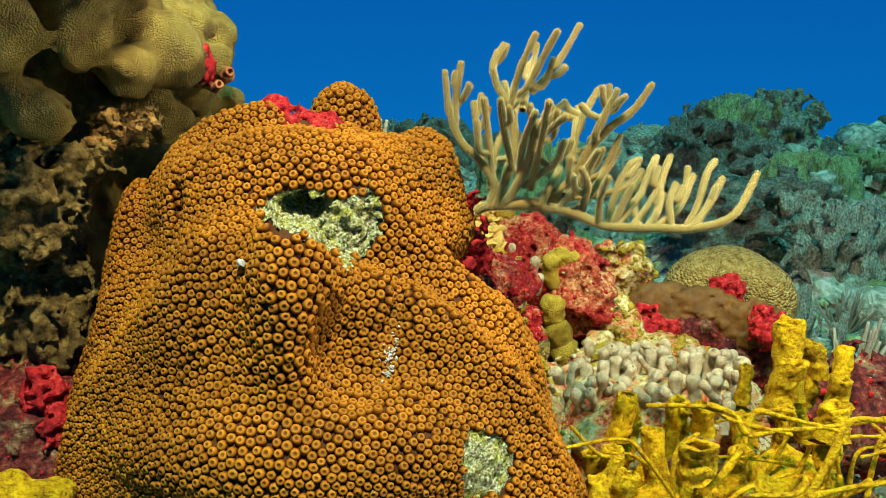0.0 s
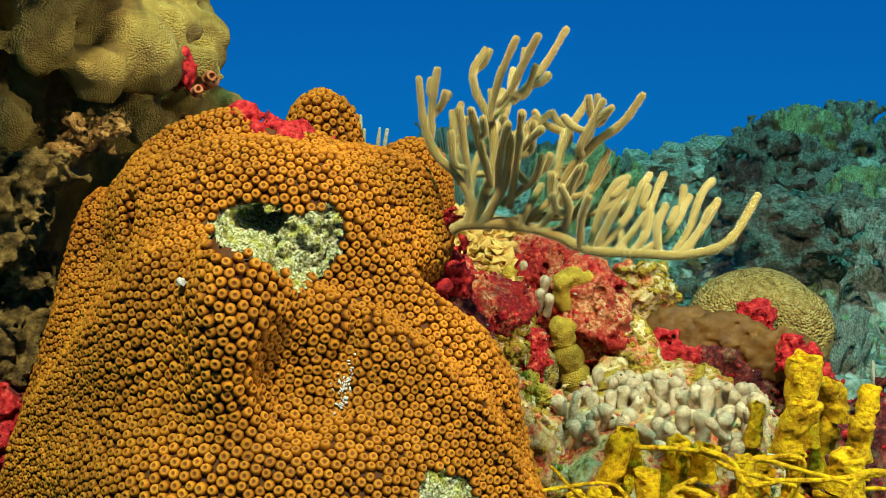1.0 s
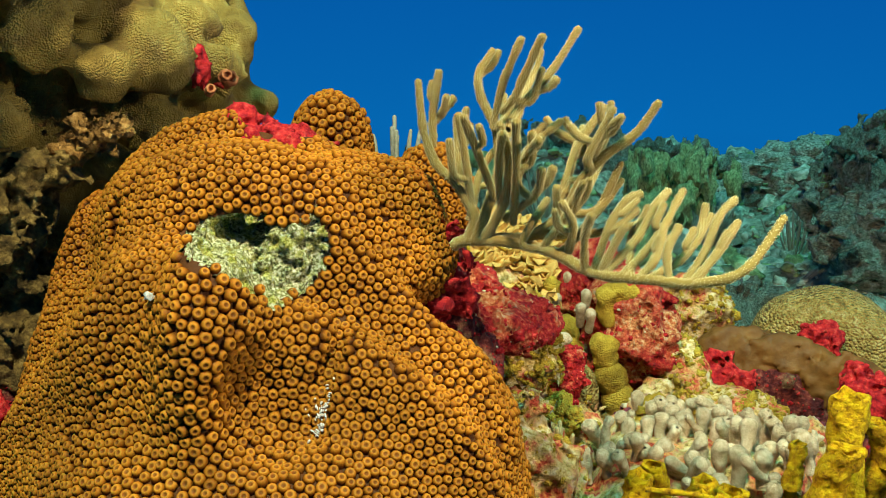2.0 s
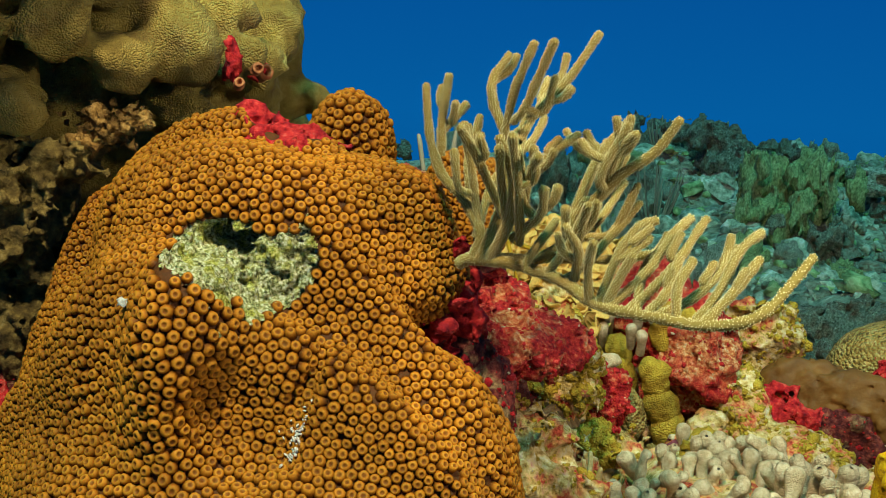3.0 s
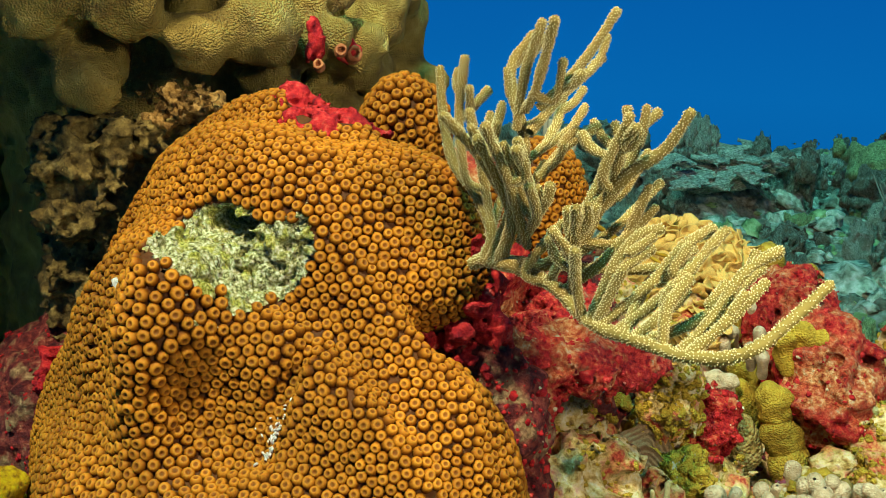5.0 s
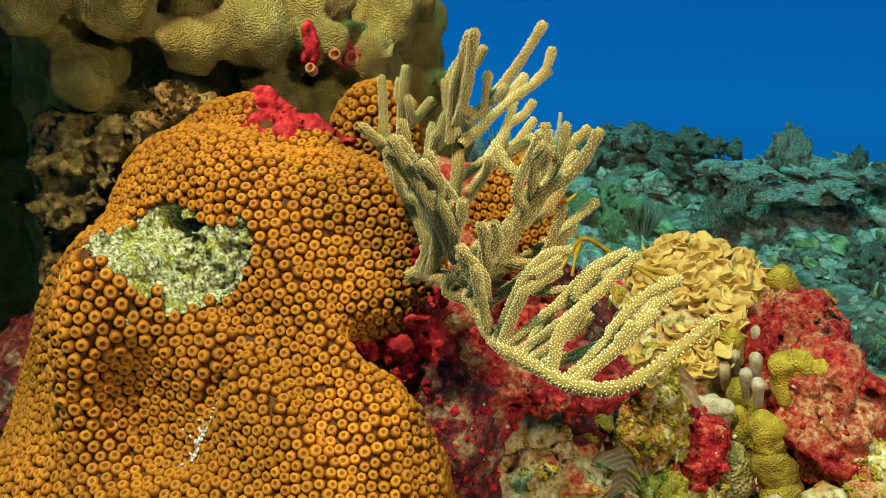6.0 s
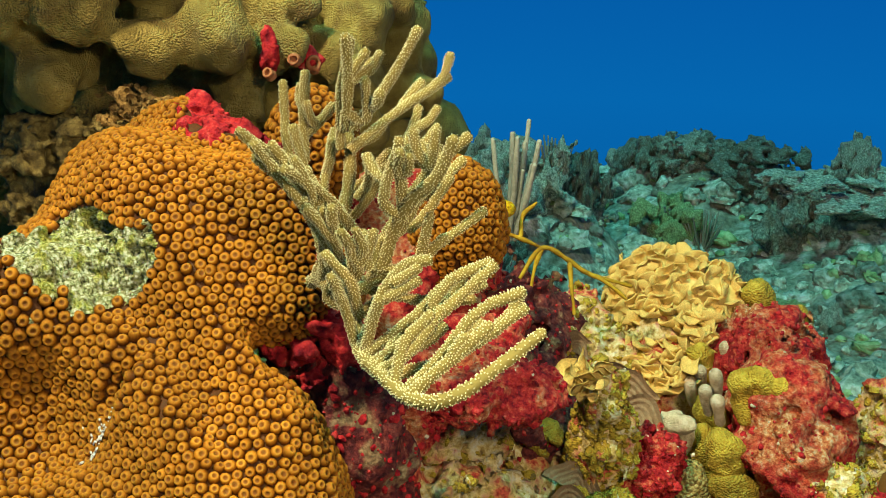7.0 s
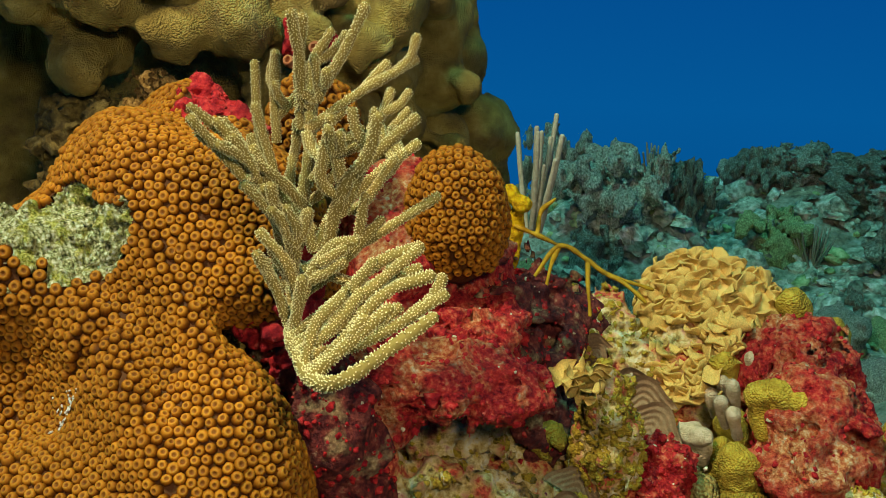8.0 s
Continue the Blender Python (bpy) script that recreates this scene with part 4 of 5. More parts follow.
ROCKS.append(rock("reef_rock", [((0.116, 1.447, 0.292), (0.034, 0.030, 0.034)), ((0.10, 1.43, 0.27), (0.03, 0.03, 0.03))], 0.012, 0.0036, REDROCK, "pink crumbly sponge crust on a knob of rock", "reef rock", "sponge-covered rocks", pits=0.03, seed=46, scale=50))
rock("brain_coral", [((0.137, 1.476, 0.248), (0.026, 0.024, 0.040))], 0.003, 0.0036, BRAIN, "small grey-tan grooved coral below the pink crust", "coral", k=0.01, seed=48, scale=60)
rock("finger_coral", [((0.092, 1.512, 0.306), (0.016, 0.012, 0.011)), ((0.112, 1.505, 0.312), (0.012, 0.010, 0.010)), ((0.10, 1.52, 0.29), (0.02, 0.014, 0.02))], 0.003, 0.003, FINGER, "knuckled cream coral tip beside the red rock", "coral", k=0.006, seed=49, scale=70)
ROCKS.append(rock("coral_clump", [((0.119, 1.375, 0.268), (0.020, 0.018, 0.018)), ((0.128, 1.36, 0.255), (0.018, 0.016, 0.014)), ((0.108, 1.365, 0.26), (0.014, 0.014, 0.016))], 0.007, 0.0032, CREAM, "crumbly cream and yellow coral clump", "coral", pits=0.03, k=0.006, seed=52, scale=70))


# ---- tube holes on the pillar ----
def sponge_tube(r, h, seed, lumps=0.12, sides=22):
    """An open tube of unit proportions with a thick lip: verts, quads."""
    prof = [(1.15, -0.25), (1.05, 0.1), (0.98, 0.35), (1.0, 0.6), (1.06, 0.85), (1.0, 0.96), (0.85, 1.0), (0.66, 0.985), (0.56, 0.92), (0.50, 0.75), (0.45, 0.45), (0.02, 0.42)]
    knots = np.linspace(0, len(prof) - 1, 26)
    prof = list(zip(np.interp(knots, range(len(prof)), [a for a, _ in prof]), np.interp(knots, range(len(prof)), [z for _, z in prof])))
    v = np.array([(r * a * math.cos(2 * math.pi * s / sides), r * a * math.sin(2 * math.pi * s / sides), h * z) for a, z in prof for s in range(sides)])
    n = v * np.array((1, 1, 0))
    n /= np.linalg.norm(n, axis=1, keepdims=True) + 1e-9
    v = v + n * (r * lumps * (fbm(v / r, 1.4, 4, seed, 0.6) + 0.55 * fbm(v / r, 4.2, 2, seed + 3)))[:, None] + np.array((0, 0, 1)) * (r * lumps * vnoise(v / r, 1.6, seed + 9))[:, None]
    bend = (v[:, 2] / h) ** 2
    v[:, 0] += bend * r * 0.4 * math.sin(seed * 2.1)
    v[:, 1] += bend * r * 0.4 * math.cos(seed * 1.7)
    q = np.array([(i * sides + s, i * sides + (s + 1) % sides, (i + 1) * sides + (s + 1) % sides, (i + 1) * sides + s) for i in range(len(prof) - 1) for s in range(sides)])
    return v, q


PORE = mat("pore_sponge", ((0.25, (0.22, 0.06, 0.02)), (0.6, (0.50, 0.20, 0.07)), (0.8, (0.62, 0.34, 0.14))), 90, bump=0.6, dist=0.002)
for i, (c, o, r) in enumerate((((-0.272, 1.292, 0.683), (0.7, -0.6, 0.3), 0.0062), ((-0.278, 1.262, 0.668), (0.5, -0.8, 0.35), 0.0055), ((-0.285, 1.325, 0.672), (0.7, -0.6, 0.2), 0.008))):
    ob = lone("tube_sponge", mesh_of("tube_sponge", *sponge_tube(r, r * 2.0, 50 + i)), PORE, "small rust-red tube sponge with an open pore", "sponge", "pore sponges on the pillar")
    set_on(ob, c, o)
sponge_lump([((-0.290, 1.268, 0.702), (0.004, 0.005, 0.016)), ((-0.290, 1.274, 0.680), (0.004, 0.005, 0.014))], 37, "narrow red sponge streak on the pillar", 0.004, 0.004)
sponge_lump([((-0.285, 1.318, 0.680), (0.010, 0.020, 0.010))], 38, "thin red sponge crust on the pillar", 0.004, 0.004)

# ---- yellow tube sponges ----
TUBES = ((0.409, 1.150, 0.418, 0.0155), (0.399, 1.099, 0.382, 0.0145), (0.446, 1.161, 0.379, 0.013), (0.507, 1.207, 0.358, 0.010), (0.428, 1.039, 0.352, 0.0150), (0.234, 1.192, 0.302, 0.0115),
         (0.218, 1.115, 0.323, 0.0120), (0.237, 1.088, 0.303, 0.0115), (0.268, 0.964, 0.341, 0.0165), (0.191, 0.966, 0.310, 0.0115), (0.155, 0.955, 0.307, 0.0095), (0.286, 1.115, 0.327, 0.0125),
         (0.298, 1.086, 0.332, 0.0125), (0.187, 1.046, 0.300, 0.011), (0.378, 1.172, 0.344, 0.008), (0.163, 1.054, 0.291, 0.009), (0.33, 1.04, 0.300, 0.011), (0.35, 1.10, 0.315, 0.010), (0.47, 1.13, 0.345, 0.011))
tubes = thing("yellow_tube_sponge", "cluster of bright yellow lumpy tube sponges with open tops", "sponge", at=(0.3, 1.08, 0.16))
for i, (x, y, z, r) in enumerate(TUBES):
    h = (0.038, 0.058, 0.045, 0.066)[i % 4] if i else 0.085
    v, q = sponge_tube(r * 1.08, h * 0.85, 60 + i, 0.24)
    lean = np.array((math.sin(i * 2.4), math.cos(i * 1.9), 0)) * 0.22
    v = v + v[:, 2:3] * lean
    part("tube", mesh_of("tube", v + np.array((x, y, z - h)) - lean * h, q), YELLOW, tubes)
tube_feet = [((x, y + 0.006, z - 0.098), (r * 0.85, r * 0.85, 0.045)) for x, y, z, r in TUBES]
rock("yellow_sponge", [((0.28, 1.06, 0.17), (0.10, 0.09, 0.06)), ((0.40, 1.09, 0.18), (0.08, 0.08, 0.07)), ((0.20, 1.03, 0.17), (0.06, 0.07, 0.05)), *tube_feet], 0.012, 0.005, YELLOW, "lumpy yellow sponge mass at the foot of the tubes", "sponge", pits=0.05, k=0.012, seed=66, scale=30)

# ---- yellow rope sponge ----
rope = thing("rope_sponge", "tangle of thin yellow rope sponge strands", "sponge", at=(0.33, 1.0, 0.28))


def strand(ob, *pts, r=0.0042, r1=None, material=YELLOW):
    r = r * 0.78
    v, q = tube(pts, (r, r, r1 or r * 0.7), 8, r * 0.35, len(ob.children), rows=9 * len(pts))
    part("strand", mesh_of("strand", v, q), material, ob)


strand(rope, (0.278, 1.001, 0.362), (0.308, 0.998, 0.351), (0.323, 0.992, 0.331), (0.356, 0.994, 0.335), (0.398, 0.994, 0.338), (0.468, 0.997, 0.347))
strand(rope, (0.320, 0.993, 0.333), (0.332, 0.999, 0.354), (0.362, 0.997, 0.348), (0.428, 0.993, 0.333))
strand(rope, (0.219, 1.020, 0.352), (0.278, 1.005, 0.357), (0.308, 0.996, 0.345), (0.368, 0.992, 0.331), r=0.0034)
strand(rope, (0.386, 0.978, 0.265), (0.410, 0.986, 0.307), (0.428, 0.995, 0.342), (0.464, 0.996, 0.345), (0.50, 1.0, 0.33), r=0.0055)
strand(rope, (0.249, 0.975, 0.250), (0.284, 0.978, 0.279), (0.314, 0.988, 0.313), (0.320, 0.992, 0.331), r=0.0050)
strand(rope, (0.386, 0.975, 0.267), (0.428, 0.978, 0.276), (0.468, 0.979, 0.282), r=0.0045)
RR = np.random.default_rng(77)
for i in range(18):
    a = np.array((RR.uniform(0.24, 0.48), RR.uniform(0.97, 1.10), 0.22))
    b = a + (RR.normal(0, 0.03), RR.normal(0, 0.015), RR.uniform(0.04, 0.10))
    c = b + (RR.normal(0, 0.04), RR.normal(0, 0.015), RR.normal(0.01, 0.015))
    d = c + (RR.normal(0, 0.03), RR.normal(0, 0.015), RR.normal(0.0, 0.02))
    strand(rope, a.tolist(), b.tolist(), c.tolist(), d.tolist(), r=RR.uniform(0.0028, 0.0046))

rope2 = thing("rope_sponge", "thin yellow rope sponge sprawling over red rock", "sponge", at=(-0.045, 1.44, 0.45))
DARKYEL = mat("old_yellow_sponge", ((0.25, (0.20, 0.10, 0.0)), (0.5, (0.46, 0.28, 0.01)), (0.75, (0.66, 0.46, 0.03))), 60, bump=0.8, bump_scale=160, dist=0.004)
for pts in (((-0.057, 1.422, 0.455), (-0.047, 1.447, 0.487), (-0.025, 1.468, 0.473), (-0.009, 1.482, 0.459), (0.024, 1.517, 0.444)), ((-0.047, 1.447, 0.487), (-0.048, 1.437, 0.467), (-0.047, 1.429, 0.440)), ((-0.081, 1.413, 0.507), (-0.064, 1.430, 0.498), (-0.047, 1.447, 0.487)),
            ((-0.025, 1.468, 0.473), (-0.015, 1.460, 0.45), (-0.005, 1.455, 0.42)), ((-0.009, 1.482, 0.459), (0.01, 1.495, 0.448), (0.03, 1.500, 0.435)), ((-0.064, 1.430, 0.498), (-0.07, 1.44, 0.52), (-0.06, 1.45, 0.535))):
    strand(rope2, *pts, r=0.0034, r1=0.0018, material=DARKYEL)
rock("yellow_sponge", [((-0.074, 1.417, 0.532), (0.011, 0.010, 0.009)), ((-0.083, 1.409, 0.543), (0.009, 0.009, 0.010)), ((-0.085, 1.42, 0.50), (0.008, 0.008, 0.04))], 0.003, 0.003, YELLOW, "small bright yellow sponge knob beside the coral dome", "sponge", k=0.008, seed=68, scale=90)

# ---- finger coral ----
FR = np.random.default_rng(81)
fingers = thing("finger_coral", "pale grey finger coral with stubby rounded fingers", "coral", at=(0.30, 1.30, 0.23))
spots = np.column_stack([FR.uniform(0.15, 0.41, 900), FR.uniform(1.14, 1.46, 900), np.zeros(900)])
inside = (spots[:, 1] > 1.52 - 1.1 * spots[:, 0]) | (spots[:, 1] > 1.26)
inside &= (((spots[:, 0] - 0.29) / 0.13) ** 2 + ((spots[:, 1] - 1.29) / 0.14) ** 2 < 1)
spots = spots[inside]
spots = spots[thin_out(spots, 0.0195)]


def finger_top(x, y):
    return 0.272 + 0.10 * (x - 0.25) + 0.030 * math.exp(-((x - 0.36) ** 2 + (y - 1.25) ** 2) / 0.004)


rock("reef_rock", [((0.29, 1.30, 0.20), (0.13, 0.13, 0.062)), ((0.36, 1.25, 0.235), (0.05, 0.05, 0.045)), ((0.22, 1.40, 0.20), (0.06, 0.06, 0.05))], 0.006, 0.006, REEF, "low mound of reef rock under the finger coral", "reef rock", pits=0.01, seed=83)
for i, (x, y, _) in enumerate(spots):
    top = finger_top(x, y) + FR.uniform(-0.012, 0.012)
    lean = FR.normal(0, 0.010, 2)
    r = FR.uniform(0.0056, 0.0080)
    z0 = top - FR.uniform(0.035, 0.05)
    v, q = tube(((x, y, z0), (x + lean[0] * 0.4, y + lean[1] * 0.4, (z0 + top) / 2), (x + lean[0], y + lean[1] - 0.004, top)), (r * 0.75, r * 0.9, r * 1.30), 12, 0.0036, i, rows=14)
    if i % 3 == 0:
        s = FR.choice((-1, 1))
        b, bq = tube(((x, y, (z0 + top) / 2 - 0.004), (x + lean[0] + 0.008 * s, y - 0.006, top - 0.012), (x + lean[0] * 2 + 0.014 * s, y - 0.010, top + 0.001)), (r * 0.7, r * 0.8, r * 0.95), 10, 0.002, i + 50, rows=9)
        v, q = join((v, q), (b, bq))
    part("finger", mesh_of("finger", v, q), FINGER, fingers)

# ---- brown sponge, brain coral ----
rock("brown_sponge", [((0.345, 1.575, 0.270), (0.058, 0.020, 0.055)), ((0.415, 1.555, 0.270), (0.060, 0.020, 0.050)), ((0.495, 1.530, 0.262), (0.052, 0.020, 0.046)), ((0.40, 1.58, 0.24), (0.09, 0.03, 0.06))], 0.005, 0.0045, BROWN, "smooth dark brown sponge plate with small pores", "sponge", pits=0.010, k=0.035, seed=71, scale=60)
rock("brain_coral", [((0.490, 1.70, 0.275), (0.092, 0.080, 0.074)), ((0.545, 1.65, 0.258), (0.055, 0.055, 0.068)), ((0.43, 1.69, 0.262), (0.05, 0.05, 0.058))], 0.002, 0.006, BRAIN, "domed tan brain coral with fine grooves", "coral", k=0.03, seed=72)

# ---- lettuce coral ----
LR = np.random.default_rng(91)
lettuce = thing("lettuce_coral", "cream-yellow lettuce coral of ruffled upright plates", "coral", at=(0.0, 1.63, 0.35))


def petal(seed, sides=15, rings=7):
    """A thick cupped petal with a rolled, wavy rim: verts, quads."""
    g = np.random.default_rng(seed)
    a = 2 * math.pi * np.arange(sides) / sides
    rim = 1 + 0.14 * np.sin(2 * a + g.uniform(0, 6)) + 0.13 * np.sin(3 * a + g.uniform(0, 6)) + 0.07 * np.sin(5 * a + g.uniform(0, 6))
    v = []
    for i in range(rings + 1):
        b = math.pi * (i / rings) * 0.96 + 0.06
        w = math.sin(b) * rim
        x, y = w * np.cos(a), w * np.sin(a) * 0.85
        z = 0.20 * math.cos(b) + 0.30 * w ** 2 + 0.30 * w ** 2 * np.sin(3 * a + seed)
        v.append(np.stack([x, y, z], 1))
    i = np.arange((rings + 1) * sides).reshape(rings + 1, sides)
    q = np.stack([i[:-1], i[1:], np.roll(i, -1, 1)[1:], np.roll(i, -1, 1)[:-1]], -1).reshape(-1, 4)
    return np.concatenate(v), q


leaf = [mesh_of("leaf", *petal(900 + k)) for k in range(8)]
lv, lq = skin(lambda p: smin(ell(p, (-0.005, 1.645, 0.39), (0.075, 0.06, 0.055)), ell(p, (0.055, 1.655, 0.375), (0.05, 0.045, 0.05)), 0.03), (-0.12, 1.55, 0.30), (0.14, 1.74, 0.48), 0.006)
part("core", mesh_of("core", lv, lq), LETTUCE, lettuce)
lp = scatter(lv, lq, 4000, 92)
lp = lp[thin_out(lp, 0.0105)][:300]
ln = lp - np.array((0.02, 1.65, 0.34))
ln /= np.linalg.norm(ln, axis=1, keepdims=True)


def set_leaf(ob, a, grow, face, s):
    """A plate rooted at a, growing along grow, its upper side towards face."""
    y = grow / np.linalg.norm(grow)
    z = face - y * (face @ y)
    z /= np.linalg.norm(z)
    ob.matrix_basis = Matrix.Translation(a.tolist()) @ Matrix(np.stack([np.cross(y, z), y, z], 1).tolist()).to_4x4() @ Matrix.Diagonal((s, s, s, 1))


for i, (a, n) in enumerate(zip(lp, ln)):
    grow = n * 0.6 + np.array((0.10, -0.10, 0.70)) + LR.normal(0, 0.30, 3)
    face = np.array((0.5, -0.8, 0.25)) + LR.normal(0, 0.60, 3)
    set_leaf(part("leaf", leaf[i % 8], LETTUCE, lettuce), a + n * 0.003, grow, face, LR.uniform(0.009, 0.0145))
drape = thing("lettuce_coral", "tan ruffled lettuce coral plates hanging below the mound", "coral", at=(0.04, 1.57, 0.34))
for i in range(110):
    u = LR.random()
    a = np.array((-0.005 + 0.095 * LR.random(), 1.590 - 0.055 * u + LR.normal(0, 0.005), 0.405 - 0.085 * u))
    grow = np.array((0.45, -0.85, 0.25)) + LR.normal(0, 0.32, 3)
    face = np.array((0.1, -0.3, 1.0)) + LR.normal(0, 0.45, 3)
    set_leaf(part("leaf", leaf[i % 8], LETTUCE, drape), a, grow, face, LR.uniform(0.010, 0.016))
rock("reef_rock", [((0.03, 1.60, 0.33), (0.075, 0.045, 0.07)), ((0.02, 1.62, 0.26), (0.10, 0.07, 0.09))], 0.008, 0.006, REEF, "shaded rock holding the lettuce coral", "reef rock", pits=0.02, seed=95)

# ---- scroll corals ----
big_plate = mesh_of("plate", *plate(1.0, 1.45, 0.12, 2.0, 1.0, 0.35, 0.05, 0.022, 21, 26))


def scroll(label, material, *plates):
    ob = thing("scroll_coral", label, "coral", "scroll corals", at=plates[0][0])
    for at, out, spin, size in plates:
        set_on(part("plate", big_plate, material, ob), at, out, spin, size)


scroll("brown scroll coral plates with pale growth ridges", SCROLL, ((0.045, 1.490, 0.318), (0.55, -0.75, 0.35), 0.1, 0.036), ((0.062, 1.480, 0.300), (0.6, -0.6, 0.45), -0.3, 0.034), ((0.030, 1.497, 0.330), (0.5, -0.8, 0.2), 0.5, 0.030))
scroll("small pale scroll coral on red rock", SCROLL, ((-0.034, 1.497, 0.360), (0.6, -0.7, 0.2), 0.2, 0.020), ((-0.03, 1.492, 0.356), (0.4, -0.8, 0.3), -0.4, 0.018))
scroll("mustard scroll coral with fine ridges", MUSTARD, ((0.056, 1.388, 0.294), (0.40, -0.6, 0.7), 0.1, 0.024), ((0.070, 1.365, 0.272), (0.40, -0.7, 0.55), -0.2, 0.030), ((0.078, 1.352, 0.252), (0.4, -0.7, 0.4), 0.2, 0.028))
rock("mustard_coral", [((0.056, 1.395, 0.278), (0.024, 0.022, 0.022)), ((0.070, 1.380, 0.252), (0.030, 0.026, 0.028))], 0.002, 0.0045, MUSTARD, "mustard coral mound with fine ridges", "coral", k=0.008, seed=97)

# ---- knobs on the upright rock ----
for i, (x, y, z, r, h) in enumerate(((0.101, 1.655, 0.425, 0.014, 0.012), (0.150, 1.655, 0.405, 0.012, 0.02), (0.166, 1.514, 0.376, 0.014, 0.020), (0.183, 1.521, 0.381, 0.013, 0.010), (0.199, 1.530, 0.378, 0.012, 0.008), (0.088, 1.560, 0.372, 0.011, 0.016),
                                     (0.112, 1.550, 0.315, 0.016, 0.026), (0.121, 1.530, 0.285, 0.018, 0.03), (0.167, 1.488, 0.312, 0.0175, 0.014), (0.176, 1.492, 0.274, 0.019, 0.014), (0.190, 1.498, 0.236, 0.021, 0.018))):
    rock("mustard_coral", [((x, y, z), (r, r, r)), ((x + 0.004, y + 0.010, z - h), (r * 1.1, r * 1.3, h + 0.01))], 0.0035, 0.0032, MUSTARD, "small mustard-yellow coral knob on red rock", "coral", "mustard knobs", k=0.01, seed=100 + i, scale=60)
for i, (x, y, z) in enumerate(((0.111, 1.578, 0.380), (0.099, 1.550, 0.356), (0.093, 1.540, 0.343), (0.127, 1.580, 0.378), (0.141, 1.507, 0.378), (0.135, 1.50, 0.36), (0.148, 1.503, 0.352))):
    v, q = tube(((x - 0.002, y + 0.014, z - 0.03), (x, y + 0.004, z - 0.012), (x, y, z)), (0.005, 0.0065, 0.0075), 10, 0.001, 120 + i, rows=10)
    lone("finger_coral", mesh_of("finger_coral", v, q), FINGER, "single pale finger of coral on red rock", "coral", "single coral fingers")


# ---- pale bits in the groove and on the coral ----
SHELL = mat("shell", ((0.3, (0.46, 0.42, 0.32)), (0.7, (0.72, 0.70, 0.62))), 300, bump=0.5, dist=0.001)
WR = np.random.default_rng(127)
wt = 0.45 + 0.60 * WR.random(70) ** 0.5
wp = np.array((-0.040, 0.958, 0.505)) + wt[:, None] * np.array((-0.014, -0.038, -0.072)) + WR.normal(0, 0.0022, (70, 3))
wp = wp - normals_of(star_sdf, wp) * (star_sdf(wp) - 0.0055)[:, None]
wv, wf = lump_shape(128, 0.4)
lone("shell_grit", mesh_of("shell_grit", *stamp(wv, wf, wp, frames_on(normals_of(star_sdf, wp), wt * 6), np.stack([WR.uniform(0.0007, 0.0022, 70), WR.uniform(0.0005, 0.0010, 70), WR.uniform(0.0005, 0.0011, 70)], 1))), SHELL, "white shell grit caught in the groove of the coral", "shell grit", kind="stuff")
w1 = np.array([(-0.188, 0.905, 0.544)])
w1 = w1 - normals_of(star_sdf, w1) * (star_sdf(w1) - 0.006)[:, None]
wv, wf = lump_shape(129, 0.3)
lone("shell", mesh_of("shell", wv * 0.0042 + w1, wf), SHELL, "tiny white shell sitting on the star coral", "shell")

# ---- small growth on the rubble ----
GR = np.random.default_rng(301)
grow_spots = np.column_stack([GR.uniform(0.02, 0.24, 300), GR.uniform(1.27, 1.52, 300), np.zeros(300)])
grow_spots = grow_spots[thin_out(grow_spots, 0.036)][:26]
for i, (x, y, _) in enumerate(grow_spots):
    r = GR.uniform(0.011, 0.022)
    z = floor_at(x, y) + r * 0.2
    m, w = ((REEF, "crusted cream rubble stone among coral growth"), (MUSTARD, "lumpy mustard coral on the rubble"), (REDROCK, "red-crusted rubble stone on the reef"), (LETTUCE, "small cream coral clump on the rubble"), (REEF, "crusted cream rubble stone among coral growth"), (BRAIN, "small tan brain coral on the rubble"))[i % 6]
    rock("rubble_stone" if i % 3 != 1 else "coral_clump", [((x, y, z), (r, r, r * 0.8)), ((x + GR.normal(0, r * 0.5), y + GR.normal(0, r * 0.5), z + r * 0.3), (r * 0.6, r * 0.6, r * 0.6))], 0.006, 0.0042, m, w, "reef growth", "rubble growth", pits=0.02, k=0.01, seed=310 + i, scale=60)

# ---- soft corals ----
def soft_coral(label, at, count, height, spread, r, seed, material, lean=(0, 0), group="small soft corals"):
    g = np.random.default_rng(seed)
    ob = thing("soft_coral", label, "soft coral", group, at=at)
    for i in range(count):
        dx, dy = g.normal(0, spread, 2)
        h = height * g.uniform(0.6, 1.05)
        a = np.array(at) + (dx * 0.25, dy * 0.25, -0.01)
        b = np.array(at) + (dx * 0.7 + lean[0] * 0.4, dy * 0.7 + lean[1] * 0.4, h * 0.5)
        c = np.array(at) + (dx + lean[0], dy + lean[1], h)
        v, q = tube((a.tolist(), b.tolist(), c.tolist()), (r * 1.1, r, r * 0.8), 8, r * 0.25, seed + i, rows=14)
        part("branch", mesh_of("branch", v, q), material, ob)
    return ob


PALEROD = mat("grey_rod", ((0.2, (0.22, 0.24, 0.16)), (0.6, (0.38, 0.40, 0.28)), (0.85, (0.56, 0.58, 0.45))), 200, bump=0.7, bump_scale=400, dist=0.002)
soft_coral("grey-green soft coral with upright fingers", (-0.115, 1.470, 0.49), 11, 0.115, 0.020, 0.0032, 131, PALEROD)
soft_coral("pale soft coral of thin fingers on the rubble", (0.118, 1.262, 0.250), 12, 0.05, 0.014, 0.0032, 133, THINROD, (-0.01, -0.01))
soft_coral("grey soft coral with long thin fingers", (0.655, 1.50, 0.16), 16, 0.12, 0.028, 0.0038, 135, PALEROD, (0.02, 0))

